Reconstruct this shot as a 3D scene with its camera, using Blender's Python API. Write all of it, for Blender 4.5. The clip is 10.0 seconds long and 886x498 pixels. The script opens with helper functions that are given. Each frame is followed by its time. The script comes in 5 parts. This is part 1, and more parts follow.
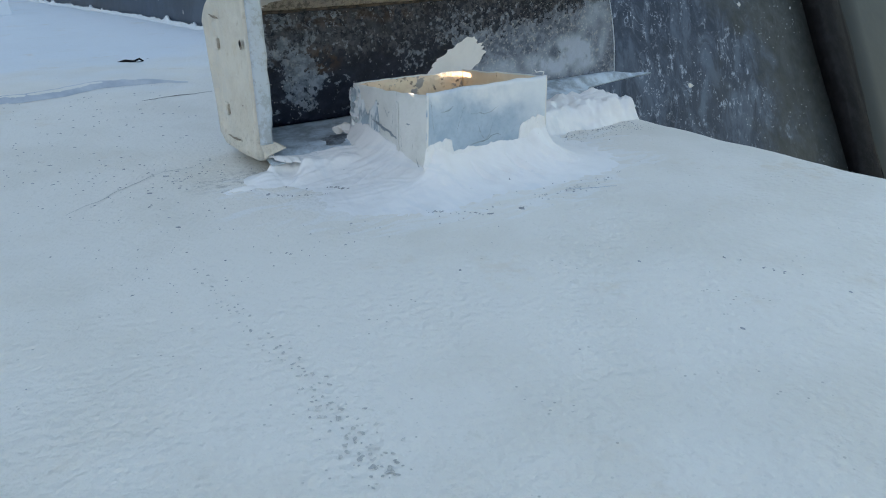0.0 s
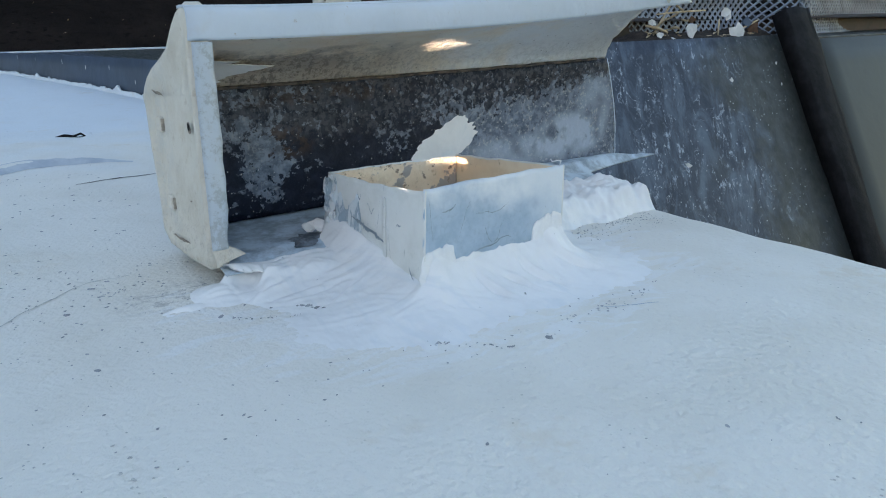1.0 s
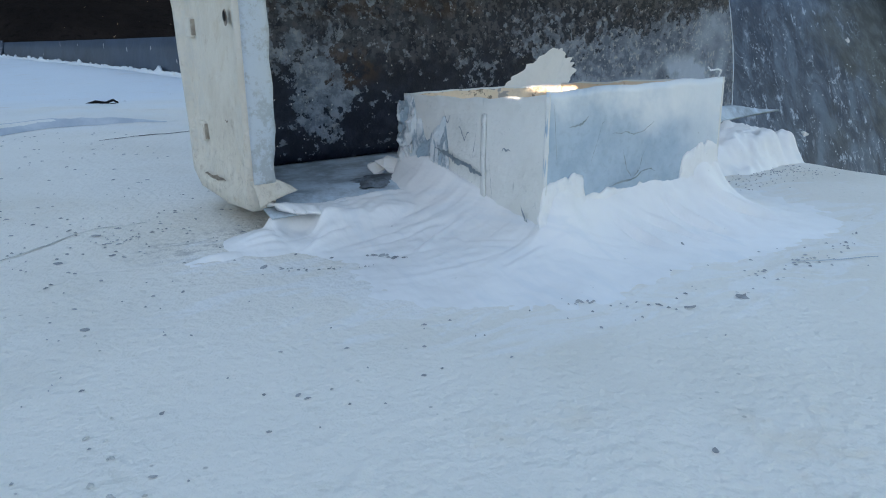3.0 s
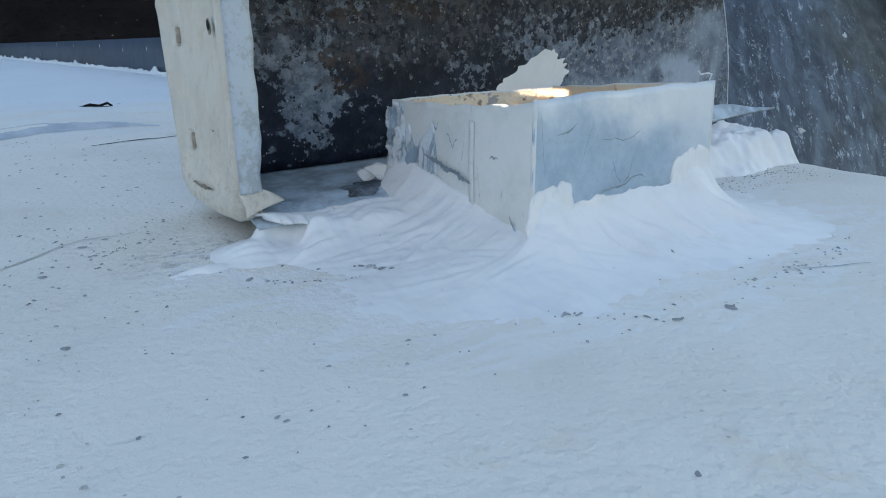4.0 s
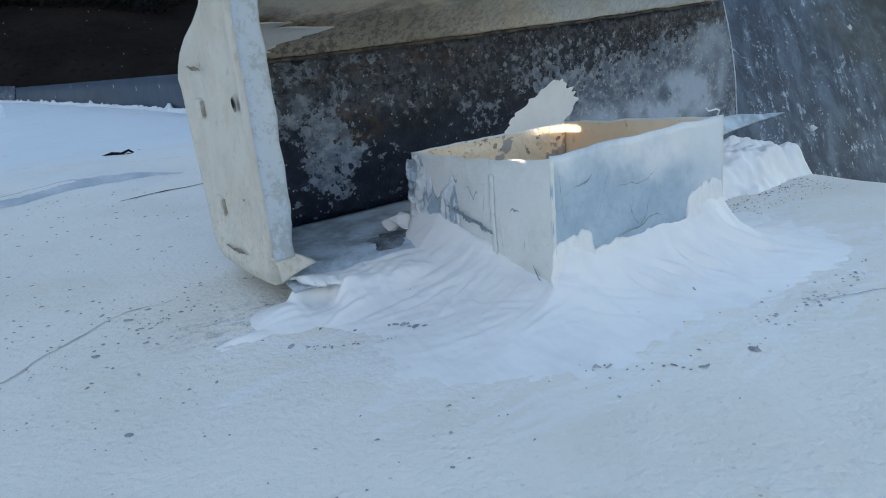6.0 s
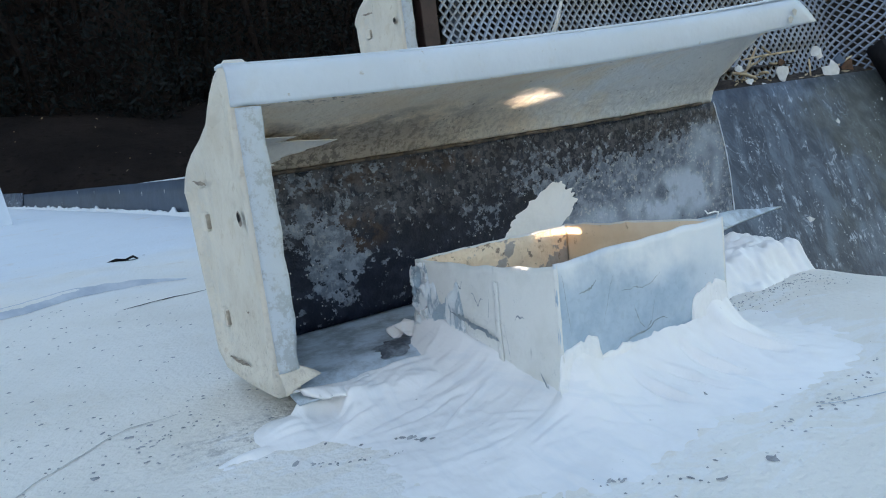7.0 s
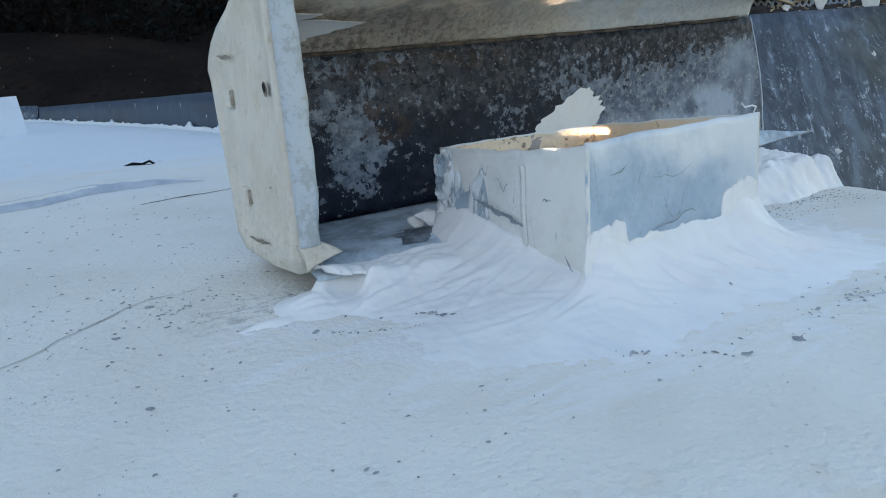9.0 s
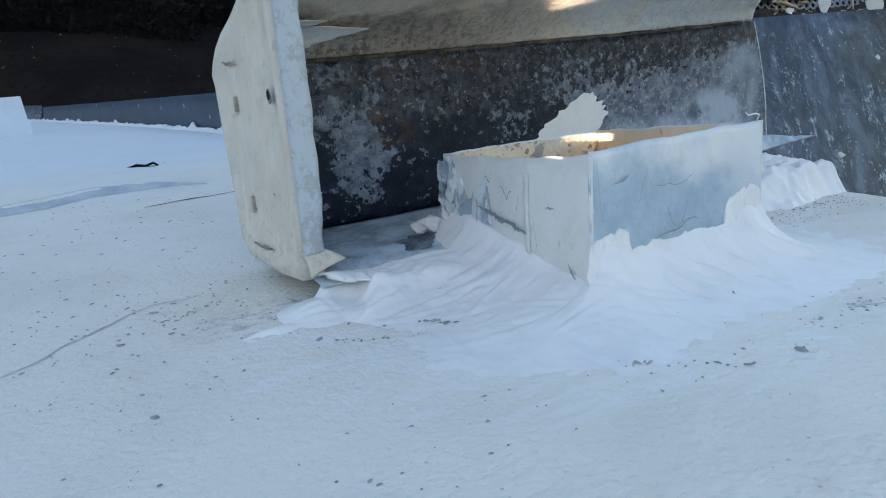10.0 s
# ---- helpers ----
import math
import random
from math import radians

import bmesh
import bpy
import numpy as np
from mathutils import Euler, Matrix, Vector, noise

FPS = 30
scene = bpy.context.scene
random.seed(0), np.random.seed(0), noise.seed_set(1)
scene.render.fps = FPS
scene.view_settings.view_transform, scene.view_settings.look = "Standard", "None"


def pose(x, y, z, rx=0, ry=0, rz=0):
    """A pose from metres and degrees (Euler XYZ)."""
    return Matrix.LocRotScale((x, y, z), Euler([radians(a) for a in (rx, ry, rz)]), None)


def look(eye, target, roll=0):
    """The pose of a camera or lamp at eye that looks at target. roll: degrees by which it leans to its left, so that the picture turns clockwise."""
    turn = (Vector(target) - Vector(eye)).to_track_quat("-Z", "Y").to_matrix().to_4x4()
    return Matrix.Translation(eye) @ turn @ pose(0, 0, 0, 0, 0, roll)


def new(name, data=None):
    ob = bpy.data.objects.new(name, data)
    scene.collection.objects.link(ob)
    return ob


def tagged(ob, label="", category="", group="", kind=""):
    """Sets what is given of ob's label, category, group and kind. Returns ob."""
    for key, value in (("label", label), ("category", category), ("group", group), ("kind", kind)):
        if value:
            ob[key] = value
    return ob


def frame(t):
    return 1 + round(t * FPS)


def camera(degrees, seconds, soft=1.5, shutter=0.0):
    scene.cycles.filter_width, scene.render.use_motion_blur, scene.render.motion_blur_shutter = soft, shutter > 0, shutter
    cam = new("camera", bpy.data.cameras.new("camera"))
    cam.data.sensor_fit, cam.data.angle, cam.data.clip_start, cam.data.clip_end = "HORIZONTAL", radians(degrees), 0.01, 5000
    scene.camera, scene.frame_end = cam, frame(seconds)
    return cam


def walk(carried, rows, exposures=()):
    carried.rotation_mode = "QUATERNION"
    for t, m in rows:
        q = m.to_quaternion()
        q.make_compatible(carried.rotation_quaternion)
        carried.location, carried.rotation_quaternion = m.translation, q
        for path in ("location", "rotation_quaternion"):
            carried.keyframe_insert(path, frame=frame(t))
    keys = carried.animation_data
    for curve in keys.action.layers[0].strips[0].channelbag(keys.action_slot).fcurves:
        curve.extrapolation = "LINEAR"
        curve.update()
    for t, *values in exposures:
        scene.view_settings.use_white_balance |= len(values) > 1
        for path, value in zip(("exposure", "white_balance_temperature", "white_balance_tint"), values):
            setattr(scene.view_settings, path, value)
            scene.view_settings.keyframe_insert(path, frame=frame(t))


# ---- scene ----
cam = camera(61.0, 10.0, soft=1.05)
PATH = [
    (0, (0.003, -0.014, 0.135), (-0.009, 1.834, -0.629), -1.2),
    (0.5, (0.002, -0.008, 0.143), (0.111, 1.854, -0.579), -0.5),
    (1, (-0.016, 0.08, 0.131), (0.083, 1.985, -0.472), -0.4),
    (1.5, (-0.041, 0.163, 0.103), (0.01, 2.067, -0.508), 0.9),
    (2, (-0.032, 0.17, 0.094), (-0.016, 2.074, -0.518), -1.3),
    (2.5, (-0.038, 0.169, 0.08), (-0.037, 2.078, -0.515), -1.4),
    (2.7, (-0.041, 0.166, 0.076), (-0.047, 2.081, -0.502), -0.7),
    (4, (-0.036, 0.17, 0.08), (-0.046, 2.08, -0.51), -1.3),
    (4.5, (-0.036, 0.176, 0.09), (-0.042, 2.075, -0.536), -3.5),
    (5, (-0.036, 0.173, 0.098), (-0.037, 2.065, -0.552), -5.7),
    (5.5, (-0.039, 0.167, 0.094), (-0.066, 2.061, -0.548), -5.0),
    (6, (-0.038, 0.165, 0.101), (-0.097, 2.078, -0.481), -5.9),
    (6.2, (-0.036, 0.166, 0.107), (-0.093, 2.098, -0.407), -6.4),
    (7.3, (-0.04, 0.167, 0.106), (-0.075, 2.14, -0.223), -7.0),
    (7.5, (-0.041, 0.167, 0.1), (-0.078, 2.139, -0.228), -6.9),
    (8, (-0.043, 0.164, 0.087), (-0.1, 2.107, -0.385), -5.3),
    (8.5, (-0.045, 0.163, 0.086), (-0.112, 2.103, -0.397), -4.9),
    (9, (-0.046, 0.166, 0.085), (-0.127, 2.102, -0.41), -4.7),
    (9.5, (-0.045, 0.165, 0.088), (-0.132, 2.1, -0.411), -4.6),
    (10, (-0.046, 0.166, 0.088), (-0.134, 2.102, -0.408), -4.6),
]
# the plan's x runs along the lying gutter, its origin is the foot of the gutter's capped end
PLAN = pose(-0.150, 0.498, 0, 0, 0, 33.5).inverted()
walk(cam, [(t, PLAN @ look(eye, target, roll)) for t, eye, target, roll in PATH],
     exposures=[(0.0, 3.78, 7050, 20), (1.0, 3.87, 6850, 20), (1.6, 3.97, 6850, 20), (2.1, 3.93, 6800, 20), (2.7, 3.80, 6700, 20), (4.5, 3.78, 6650, 20), (6.2, 3.80, 6650, 20), (7.3, 4.06, 6900, 20),
                (7.6, 4.03, 6900, 20), (8.0, 4.07, 7050, 20), (8.5, 3.95, 6950, 20), (9.0, 3.87, 6750, 20), (9.5, 3.85, 6650, 20), (10.0, 3.85, 6650, 20)])

# ---- light ----
SUN_HEIGHT, SUN_WAY = 4.5, Vector((0.8, 0.6, 0.0))  # degrees up; the way its light travels in plan
world = bpy.data.worlds.new("sky")
scene.world = world
world.use_nodes = True
wn = world.node_tree
sky = wn.nodes.new("ShaderNodeTexSky")
sky.sky_type, sky.sun_disc = "NISHITA", False
sky.sun_elevation, sky.sun_rotation = radians(SUN_HEIGHT), math.atan2(-SUN_WAY.x, -SUN_WAY.y) % (2 * math.pi)
sky.dust_density, sky.ozone_density = 0.5, 1.3
wn.links.new(sky.outputs["Color"], wn.nodes["Background"].inputs["Color"])
wn.nodes["Background"].inputs["Strength"].default_value = 0.05
sun = new("sun", bpy.data.lights.new("sun", "SUN"))
sun.data.energy, sun.data.angle, sun.data.color = 3.4, radians(0.010), (1.0, 0.85, 0.66)
sun.matrix_world = look((0, 0, 0), (SUN_WAY.x, SUN_WAY.y, -math.tan(radians(SUN_HEIGHT))))


# ---- materials ----
class Mat:
    """A node material with short calls for its nodes."""

    def __init__(self, name, rough=0.6, metal=0.0):
        self.m = bpy.data.materials.new(name)
        self.m.use_nodes = True
        self.t = self.m.node_tree
        self.b = self.t.nodes["Principled BSDF"]
        self.b.inputs["Roughness"].default_value = rough
        self.b.inputs["Metallic"].default_value = metal
        self.co = self.t.nodes.new("ShaderNodeTexCoord").outputs["Object"]

    def put(self, socket, value):
        if isinstance(value, (int, float)):
            socket.default_value = value
        elif isinstance(value, tuple):
            socket.default_value = value if len(value) == 4 or socket.type == "VECTOR" else (*value, 1)
        else:
            self.t.links.new(value, socket)

    def noise(self, scale, detail=4, rough=0.6, at=None, warp=0.0):
        n = self.t.nodes.new("ShaderNodeTexNoise")
        self.put(n.inputs["Vector"], at or self.co)
        n.inputs["Scale"].default_value, n.inputs["Detail"].default_value = scale, detail
        n.inputs["Roughness"].default_value, n.inputs["Distortion"].default_value = rough, warp
        return n.outputs["Fac"]

    def cells(self, scale, at=None):
        n = self.t.nodes.new("ShaderNodeTexVoronoi")
        self.put(n.inputs["Vector"], at or self.co)
        n.inputs["Scale"].default_value = scale
        return n.outputs["Distance"]

    def mapped(self, scale=(1, 1, 1), turn=(0, 0, 0)):
        n = self.t.nodes.new("ShaderNodeMapping")
        self.put(n.inputs["Vector"], self.co)
        n.inputs["Scale"].default_value, n.inputs["Rotation"].default_value = scale, turn
        return n.outputs["Vector"]

    def leaning(self, lean, along):
        """Coordinates in which marks stretch along lines that lean in x as they rise."""
        n = self.t.nodes.new("ShaderNodeCombineXYZ")
        self.put(n.inputs[0], self.math("SUBTRACT", self.axis(0), self.math("MULTIPLY", self.axis(2), lean)))
        self.put(n.inputs[2], self.math("MULTIPLY", self.axis(2), along))
        return n.outputs[0]

    def axis(self, k):
        n = self.t.nodes.new("ShaderNodeSeparateXYZ")
        self.put(n.inputs[0], self.co)
        return n.outputs[k]

    def step(self, value, low, high, a=0.0, b=1.0):
        n = self.t.nodes.new("ShaderNodeMapRange")
        n.interpolation_type = "SMOOTHSTEP"
        self.put(n.inputs["Value"], value)
        for k, v in zip(("From Min", "From Max", "To Min", "To Max"), (low, high, a, b)):
            n.inputs[k].default_value = v
        return n.outputs["Result"]

    def math(self, op, a, b=0.0):
        n = self.t.nodes.new("ShaderNodeMath")
        n.operation = op
        self.put(n.inputs[0], a), self.put(n.inputs[1], b)
        return n.outputs[0]

    def mix(self, fac, a, b):
        n = self.t.nodes.new("ShaderNodeMix")
        n.data_type = "RGBA"
        self.put(n.inputs["Factor"], fac)
        self.put(n.inputs[6], a), self.put(n.inputs[7], b)
        return n.outputs[2]

    def random(self):
        return self.t.nodes.new("ShaderNodeObjectInfo").outputs["Random"]

    def island(self):
        return self.t.nodes.new("ShaderNodeNewGeometry").outputs["Random Per Island"]

    def colour(self, c):
        self.put(self.b.inputs["Base Color"], c)
        return self

    def dull(self, level=0.15):
        self.b.inputs["Specular IOR Level"].default_value = level
        return self

    def rough(self, r):
        self.put(self.b.inputs["Roughness"], r)
        return self

    def bump(self, height, depth, strength=1.0):
        n = self.t.nodes.new("ShaderNodeBump")
        n.inputs["Strength"].default_value, n.inputs["Distance"].default_value = strength, depth
        self.put(n.inputs["Height"], height)
        self.t.links.new(n.outputs["Normal"], self.b.inputs["Normal"])
        return self


def coating():
    m = Mat("white_roof_coating", 0.58)
    c = m.mix(m.step(m.noise(9, 3), 0.42, 0.66), (0.80, 0.785, 0.735), (0.745, 0.725, 0.665))
    # bluer far part stands for the sky's reflection at a low angle
    sky_tint = m.step(m.math("ADD", m.axis(1), m.step(m.noise(5, 4), 0.3, 0.7, -0.1, 0.1)), 0.22, 0.62, 0, 0.75)
    c = m.mix(sky_tint, c, (0.70, 0.79, 0.88))
    c = m.mix(m.step(m.noise(70, 6, 0.75), 0.58, 0.74, 0, 0.5), c, (0.60, 0.58, 0.51))
    c = m.mix(m.step(m.noise(420, 3, 0.6), 0.60, 0.72, 0, 0.22), c, (0.50, 0.51, 0.50))
    speck = m.math("MULTIPLY", m.step(m.cells(260), 0.09, 0.16, 1, 0), m.step(m.noise(30, 4), 0.54, 0.64))
    c = m.mix(m.math("MULTIPLY", speck, 0.6), c, (0.25, 0.26, 0.25))
    warm = m.math("MULTIPLY", m.step(m.noise(14, 4), 0.56, 0.70), m.step(m.noise(90, 3), 0.4, 0.6))
    c = m.mix(m.math("MULTIPLY", warm, 0.35), c, (0.66, 0.56, 0.42))
    # dirt gathered under the cap's foot
    gx = m.math("DIVIDE", m.math("ADD", m.axis(0), 0.014), 0.040)
    gy = m.math("DIVIDE", m.math("ADD", m.axis(1), 0.072), 0.026)
    round_foot = m.step(m.math("ADD", m.math("MULTIPLY", gx, gx), m.math("MULTIPLY", gy, gy)), 1.0, 0.1)
    c = m.mix(m.math("MULTIPLY", round_foot, m.step(m.noise(190, 7, 0.75), 0.46, 0.62, 0, 0.6)), c, (0.30, 0.30, 0.30))
    # a thin brushed-out wash of sealant round the outlet
    dx = m.math("DIVIDE", m.math("SUBTRACT", m.axis(0), 0.105), 0.125)
    dy = m.math("DIVIDE", m.math("SUBTRACT", m.axis(1), -0.125), 0.088)
    far = m.math("ADD", m.math("MULTIPLY", dx, dx), m.math("MULTIPLY", dy, dy))
    drag = m.step(m.noise(60, 6, 0.65, m.mapped((0.5, 1.3, 1.0), (0, 0, 0.45)), 1.2), 0.3, 0.7, -0.75, 0.75)
    wash = m.step(m.math("ADD", far, drag), 1.25, 0.65, 0, 0.55)
    c = m.mix(wash, c, (0.83, 0.85, 0.86))
    m.colour(c)
    # the coating is more pebbly towards the roof's edge
    pebbles = m.math("MULTIPLY", m.noise(260, 2, 0.4), m.step(m.axis(1), -0.19, -0.29, 0, 1.9))
    relief = m.math("ADD", m.math("ADD", pebbles, m.math("MULTIPLY", m.noise(330, 3, 0.6), 1.1)), m.math("MULTIPLY", m.noise(130, 3, 0.5), 0.7))
    return m.bump(relief, 0.0019, 0.52).m


def sealant():
    m = Mat("white_sealant", 0.36)
    c = m.mix(m.step(m.noise(45, 4), 0.45, 0.7), (0.86, 0.87, 0.875), (0.80, 0.81, 0.815))
    drawn = m.step(m.noise(42, 5, 0.6, m.mapped((1.0, 0.28, 1.0), (0, 0, 0.5)), 1.2), 0.56, 0.68, 0, 0.30)
    c = m.mix(drawn, c, (0.64, 0.71, 0.77))
    m.colour(m.mix(m.step(m.noise(230, 3), 0.72, 0.78, 0, 0.5), c, (0.45, 0.46, 0.46)))
    m.rough(m.step(m.noise(60), 0.3, 0.7, 0.30, 0.55))
    return m.bump(m.math("ADD", m.math("MULTIPLY", m.noise(420, 3, 0.5), 0.3), m.noise(130, 3, 0.5, m.mapped((1.0, 0.3, 1.0), (0, 0, 0.5)), 0.6)), 0.0007, 0.5).m


def cream_paint():
    m = Mat("cream_painted_aluminium", 0.5)
    c = m.mix(m.step(m.noise(40, 4), 0.4, 0.7), (0.67, 0.635, 0.56), (0.60, 0.555, 0.475))
    c = m.mix(m.step(m.noise(120, 7, 0.78), 0.56, 0.68, 0, 0.6), c, (0.44, 0.37, 0.28))
    c = m.mix(m.step(m.noise(28, 4, 0.6), 0.55, 0.70, 0, 0.35), c, (0.52, 0.42, 0.28))
    low = m.math("MULTIPLY", m.step(m.axis(2), 0.06, 0.014), m.step(m.noise(330, 7, 0.78), 0.50, 0.66))
    c = m.mix(m.math("MULTIPLY", low, 0.65), c, (0.36, 0.33, 0.29))
    chalk = m.math("MULTIPLY", m.step(m.axis(1), -0.040, -0.010), m.step(m.noise(75, 7, 0.75), 0.46, 0.60))
    c = m.mix(m.math("MULTIPLY", chalk, 0.6), c, (0.56, 0.56, 0.53))
    return m.colour(c).bump(m.math("ADD", m.noise(45, 4), m.math("MULTIPLY", m.noise(300, 3), 0.3)), 0.0034, 0.8).m


def lip_paint(name="off_white_painted_aluminium", dirt=0.0):
    m = Mat(name, 0.42)
    c = m.mix(m.step(m.noise(16, 4), 0.4, 0.7), (0.62, 0.70, 0.785), (0.57, 0.645, 0.715))
    c = m.mix(m.step(m.noise(210, 6, 0.75), 0.62 - 0.08 * dirt, 0.72 - 0.05 * dirt, 0, 0.7), c, (0.40, 0.37, 0.32))
    if dirt:
        c = m.mix(0.6, c, (0.43, 0.48, 0.51))
        c = m.mix(m.step(m.noise(130, 8, 0.8), 0.50, 0.59, 0, 0.85), c, (0.36, 0.39, 0.40))
    c = m.mix(m.step(m.noise(70, 4, 0.6), 0.58, 0.74, 0, 0.35), c, (0.55, 0.58, 0.60))
    return m.colour(c).bump(m.math("ADD", m.noise(60, 3), m.math("MULTIPLY", m.noise(260, 3), 0.3)), 0.0014, 0.5).m


def tarred_metal():
    m = Mat("tarred_gutter_bottom", 0.5).dull(0.25)
    x, z = m.axis(0), m.axis(2)
    fine = m.noise(250, 6, 0.68)
    broad = m.noise(85, 4, 0.6)

    def blot(cx, cz, rx, rz, amount):
        a = m.math("DIVIDE", m.math("SUBTRACT", x, cx), rx)
        b = m.math("DIVIDE", m.math("SUBTRACT", z, cz), rz)
        return m.step(m.math("ADD", m.math("MULTIPLY", a, a), m.math("MULTIPLY", b, b)), 1.5, 0.15, 0, amount)

    def both(*terms):
        total = terms[0]
        for q in terms[1:]:
            total = m.math("ADD", total, q)
        return total

    tar = m.mix(m.step(m.noise(120, 5), 0.42, 0.68), (0.006, 0.011, 0.025), (0.020, 0.028, 0.050))
    grey = m.mix(m.step(m.noise(180, 6, 0.7), 0.40, 0.60), (0.275, 0.325, 0.395), (0.14, 0.170, 0.22))
    # where the bare metal shows: a blotch by the cap, a small one mid-way, and all the lower open end
    slant = m.math("SUBTRACT", z, m.math("ADD", m.math("MULTIPLY", x, 0.17), 0.016))
    open_end = m.math("MULTIPLY", m.step(slant, 0.016, -0.012, 0, 0.30), m.step(x, 0.180, 0.225))
    mottled = m.math("MULTIPLY", m.step(x, 0.12, 0.20, 0.2, 1), m.step(z, 0.046, 0.060, 0, 0.075))
    upper = m.math("MULTIPLY", m.step(z, 0.058, 0.072, 0, 0.095), m.step(x, 0.15, 0.05))
    rim = m.math("MULTIPLY", m.step(z, 0.078, 0.088, 0, -0.06), m.step(x, 0.13, 0.19))
    level = both(blot(0.060, 0.040, 0.015, 0.021, 0.24), blot(0.047, 0.060, 0.020, 0.011, 0.14), blot(0.077, 0.046, 0.009, 0.012, 0.10),
                 blot(0.155, 0.052, 0.016, 0.013, 0.11), blot(0.205, 0.060, 0.022, 0.014, 0.07), open_end, mottled, upper, rim, m.step(broad, 0.3, 0.7, -0.065, 0.045))
    worn = m.step(both(fine, level), 0.615, 0.640)
    film = m.math("MULTIPLY", m.math("MULTIPLY", m.step(z, 0.050, 0.070), m.step(x, 0.17, 0.07, 0.22, 1)), m.step(m.noise(140, 7, 0.72), 0.40, 0.58))
    c = m.mix(m.math("MULTIPLY", film, 0.6), tar, (0.122, 0.132, 0.155))
    speck = m.math("ADD", m.noise(380, 5, 0.6), m.step(m.noise(60, 3), 0.3, 0.7, -0.06, 0.06))
    speck = m.math("MULTIPLY", m.step(speck, 0.505, 0.535), m.step(m.math("ADD", z, m.step(broad, 0.3, 0.7, -0.010, 0.010)), 0.052, 0.064))
    c = m.mix(m.math("MULTIPLY", speck, 0.6), c, (0.112, 0.116, 0.135))
    rust = m.math("MULTIPLY", both(blot(0.074, 0.056, 0.020, 0.011, 1.0), blot(0.10, 0.083, 0.07, 0.006, 0.7)), m.step(m.noise(110, 5), 0.44, 0.58))
    c = m.mix(m.math("MULTIPLY", rust, 0.45), c, (0.12, 0.070, 0.040))
    c = m.mix(m.math("MULTIPLY", worn, m.step(m.noise(60, 4), 0.35, 0.65, 0.65, 1.0)), c, grey)
    pale = m.math("MULTIPLY", m.step(m.noise(330, 5, 0.7), 0.56, 0.62), m.math("MULTIPLY", worn, m.step(x, 0.16, 0.24, 0.35, 0.85)))
    c = m.mix(pale, c, (0.43, 0.44, 0.44))
    dots = m.math("MULTIPLY", m.step(m.cells(300), 0.08, 0.13, 1, 0), m.step(m.noise(90, 2), 0.52, 0.57))
    c = m.mix(m.math("MULTIPLY", dots, 0.85), c, (0.66, 0.67, 0.67))
    # thin blue-white overspray at the open end
    haze = both(blot(0.318, 0.036, 0.038, 0.018, 0.9), blot(0.255, 0.028, 0.05, 0.014, 0.55), blot(0.345, 0.055, 0.02, 0.03, 0.5))
    spray = m.math("MULTIPLY", haze, m.step(m.noise(45, 5, 0.6), 0.34, 0.56))
    c = m.mix(m.math("MINIMUM", spray, 0.8), c, (0.52, 0.61, 0.72))
    m.colour(c).rough(m.step(worn, 0, 1, 0.42, 0.75))
    return m.bump(both(fine, m.math("MULTIPLY", worn, 0.6)), 0.0016, 0.6).m


def stained_inside():
    m = Mat("stained_cream_gutter_inside", 0.7)
    # cream is set warmer to carry the bounced glow of the sun
    c = m.mix(m.step(m.noise(50, 5), 0.4, 0.66), (0.90, 0.80, 0.655), (0.87, 0.73, 0.565))
    # the coat is whiter and rougher towards the open end
    c = m.mix(m.step(m.math("ADD", m.axis(0), m.step(m.noise(30, 4), 0.3, 0.7, -0.04, 0.04)), 0.15, 0.27, 0, 0.9), c, (0.87, 0.89, 0.90))
    reach = m.math("ADD", m.axis(1), m.step(m.noise(55, 5), 0.3, 0.7, -0.012, 0.012))
    dirt = m.math("MULTIPLY", m.step(reach, -0.034, -0.010), m.step(m.axis(0), 0.23, 0.08, 0.10, 1))
    c = m.mix(m.math("MULTIPLY", dirt, 0.85), c, (0.37, 0.325, 0.285))
    grime = m.math("MULTIPLY", m.step(m.noise(260, 7, 0.75), 0.47, 0.58), m.math("MULTIPLY", m.step(m.axis(1), -0.036, -0.004), m.step(m.axis(0), 0.22, 0.03, 0.25, 1.3)))
    c = m.mix(m.math("MULTIPLY", grime, 0.62), c, (0.11, 0.095, 0.085))
    sand = m.math("MULTIPLY", m.step(m.cells(420), 0.12, 0.2, 1, 0), m.step(m.axis(0), 0.20, 0.05))
    c = m.mix(m.math("MULTIPLY", sand, 0.4), c, (0.75, 0.70, 0.62))
    crust = m.math("MULTIPLY", m.step(m.noise(150, 6, 0.7), 0.54, 0.60), m.math("MULTIPLY", m.step(m.axis(1), -0.058, -0.067), m.step(m.axis(0), 0.11, 0.03, 0.25, 1)))
    c = m.mix(m.math("MULTIPLY", crust, 0.8), c, (0.20, 0.16, 0.12))
    pits = m.math("MULTIPLY", m.step(m.cells(190), 0.09, 0.16, 1, 0), m.step(m.noise(60, 2), 0.48, 0.58))
    c = m.mix(m.math("MULTIPLY", pits, 0.65), c, (0.16, 0.125, 0.095))
    return m.colour(c).bump(m.math("ADD", m.noise(240, 4, 0.6), m.math("MULTIPLY", m.noise(95, 4), m.step(m.axis(0), 0.05, 0.25, 0.5, 1.6))), 0.0026, 0.6).m


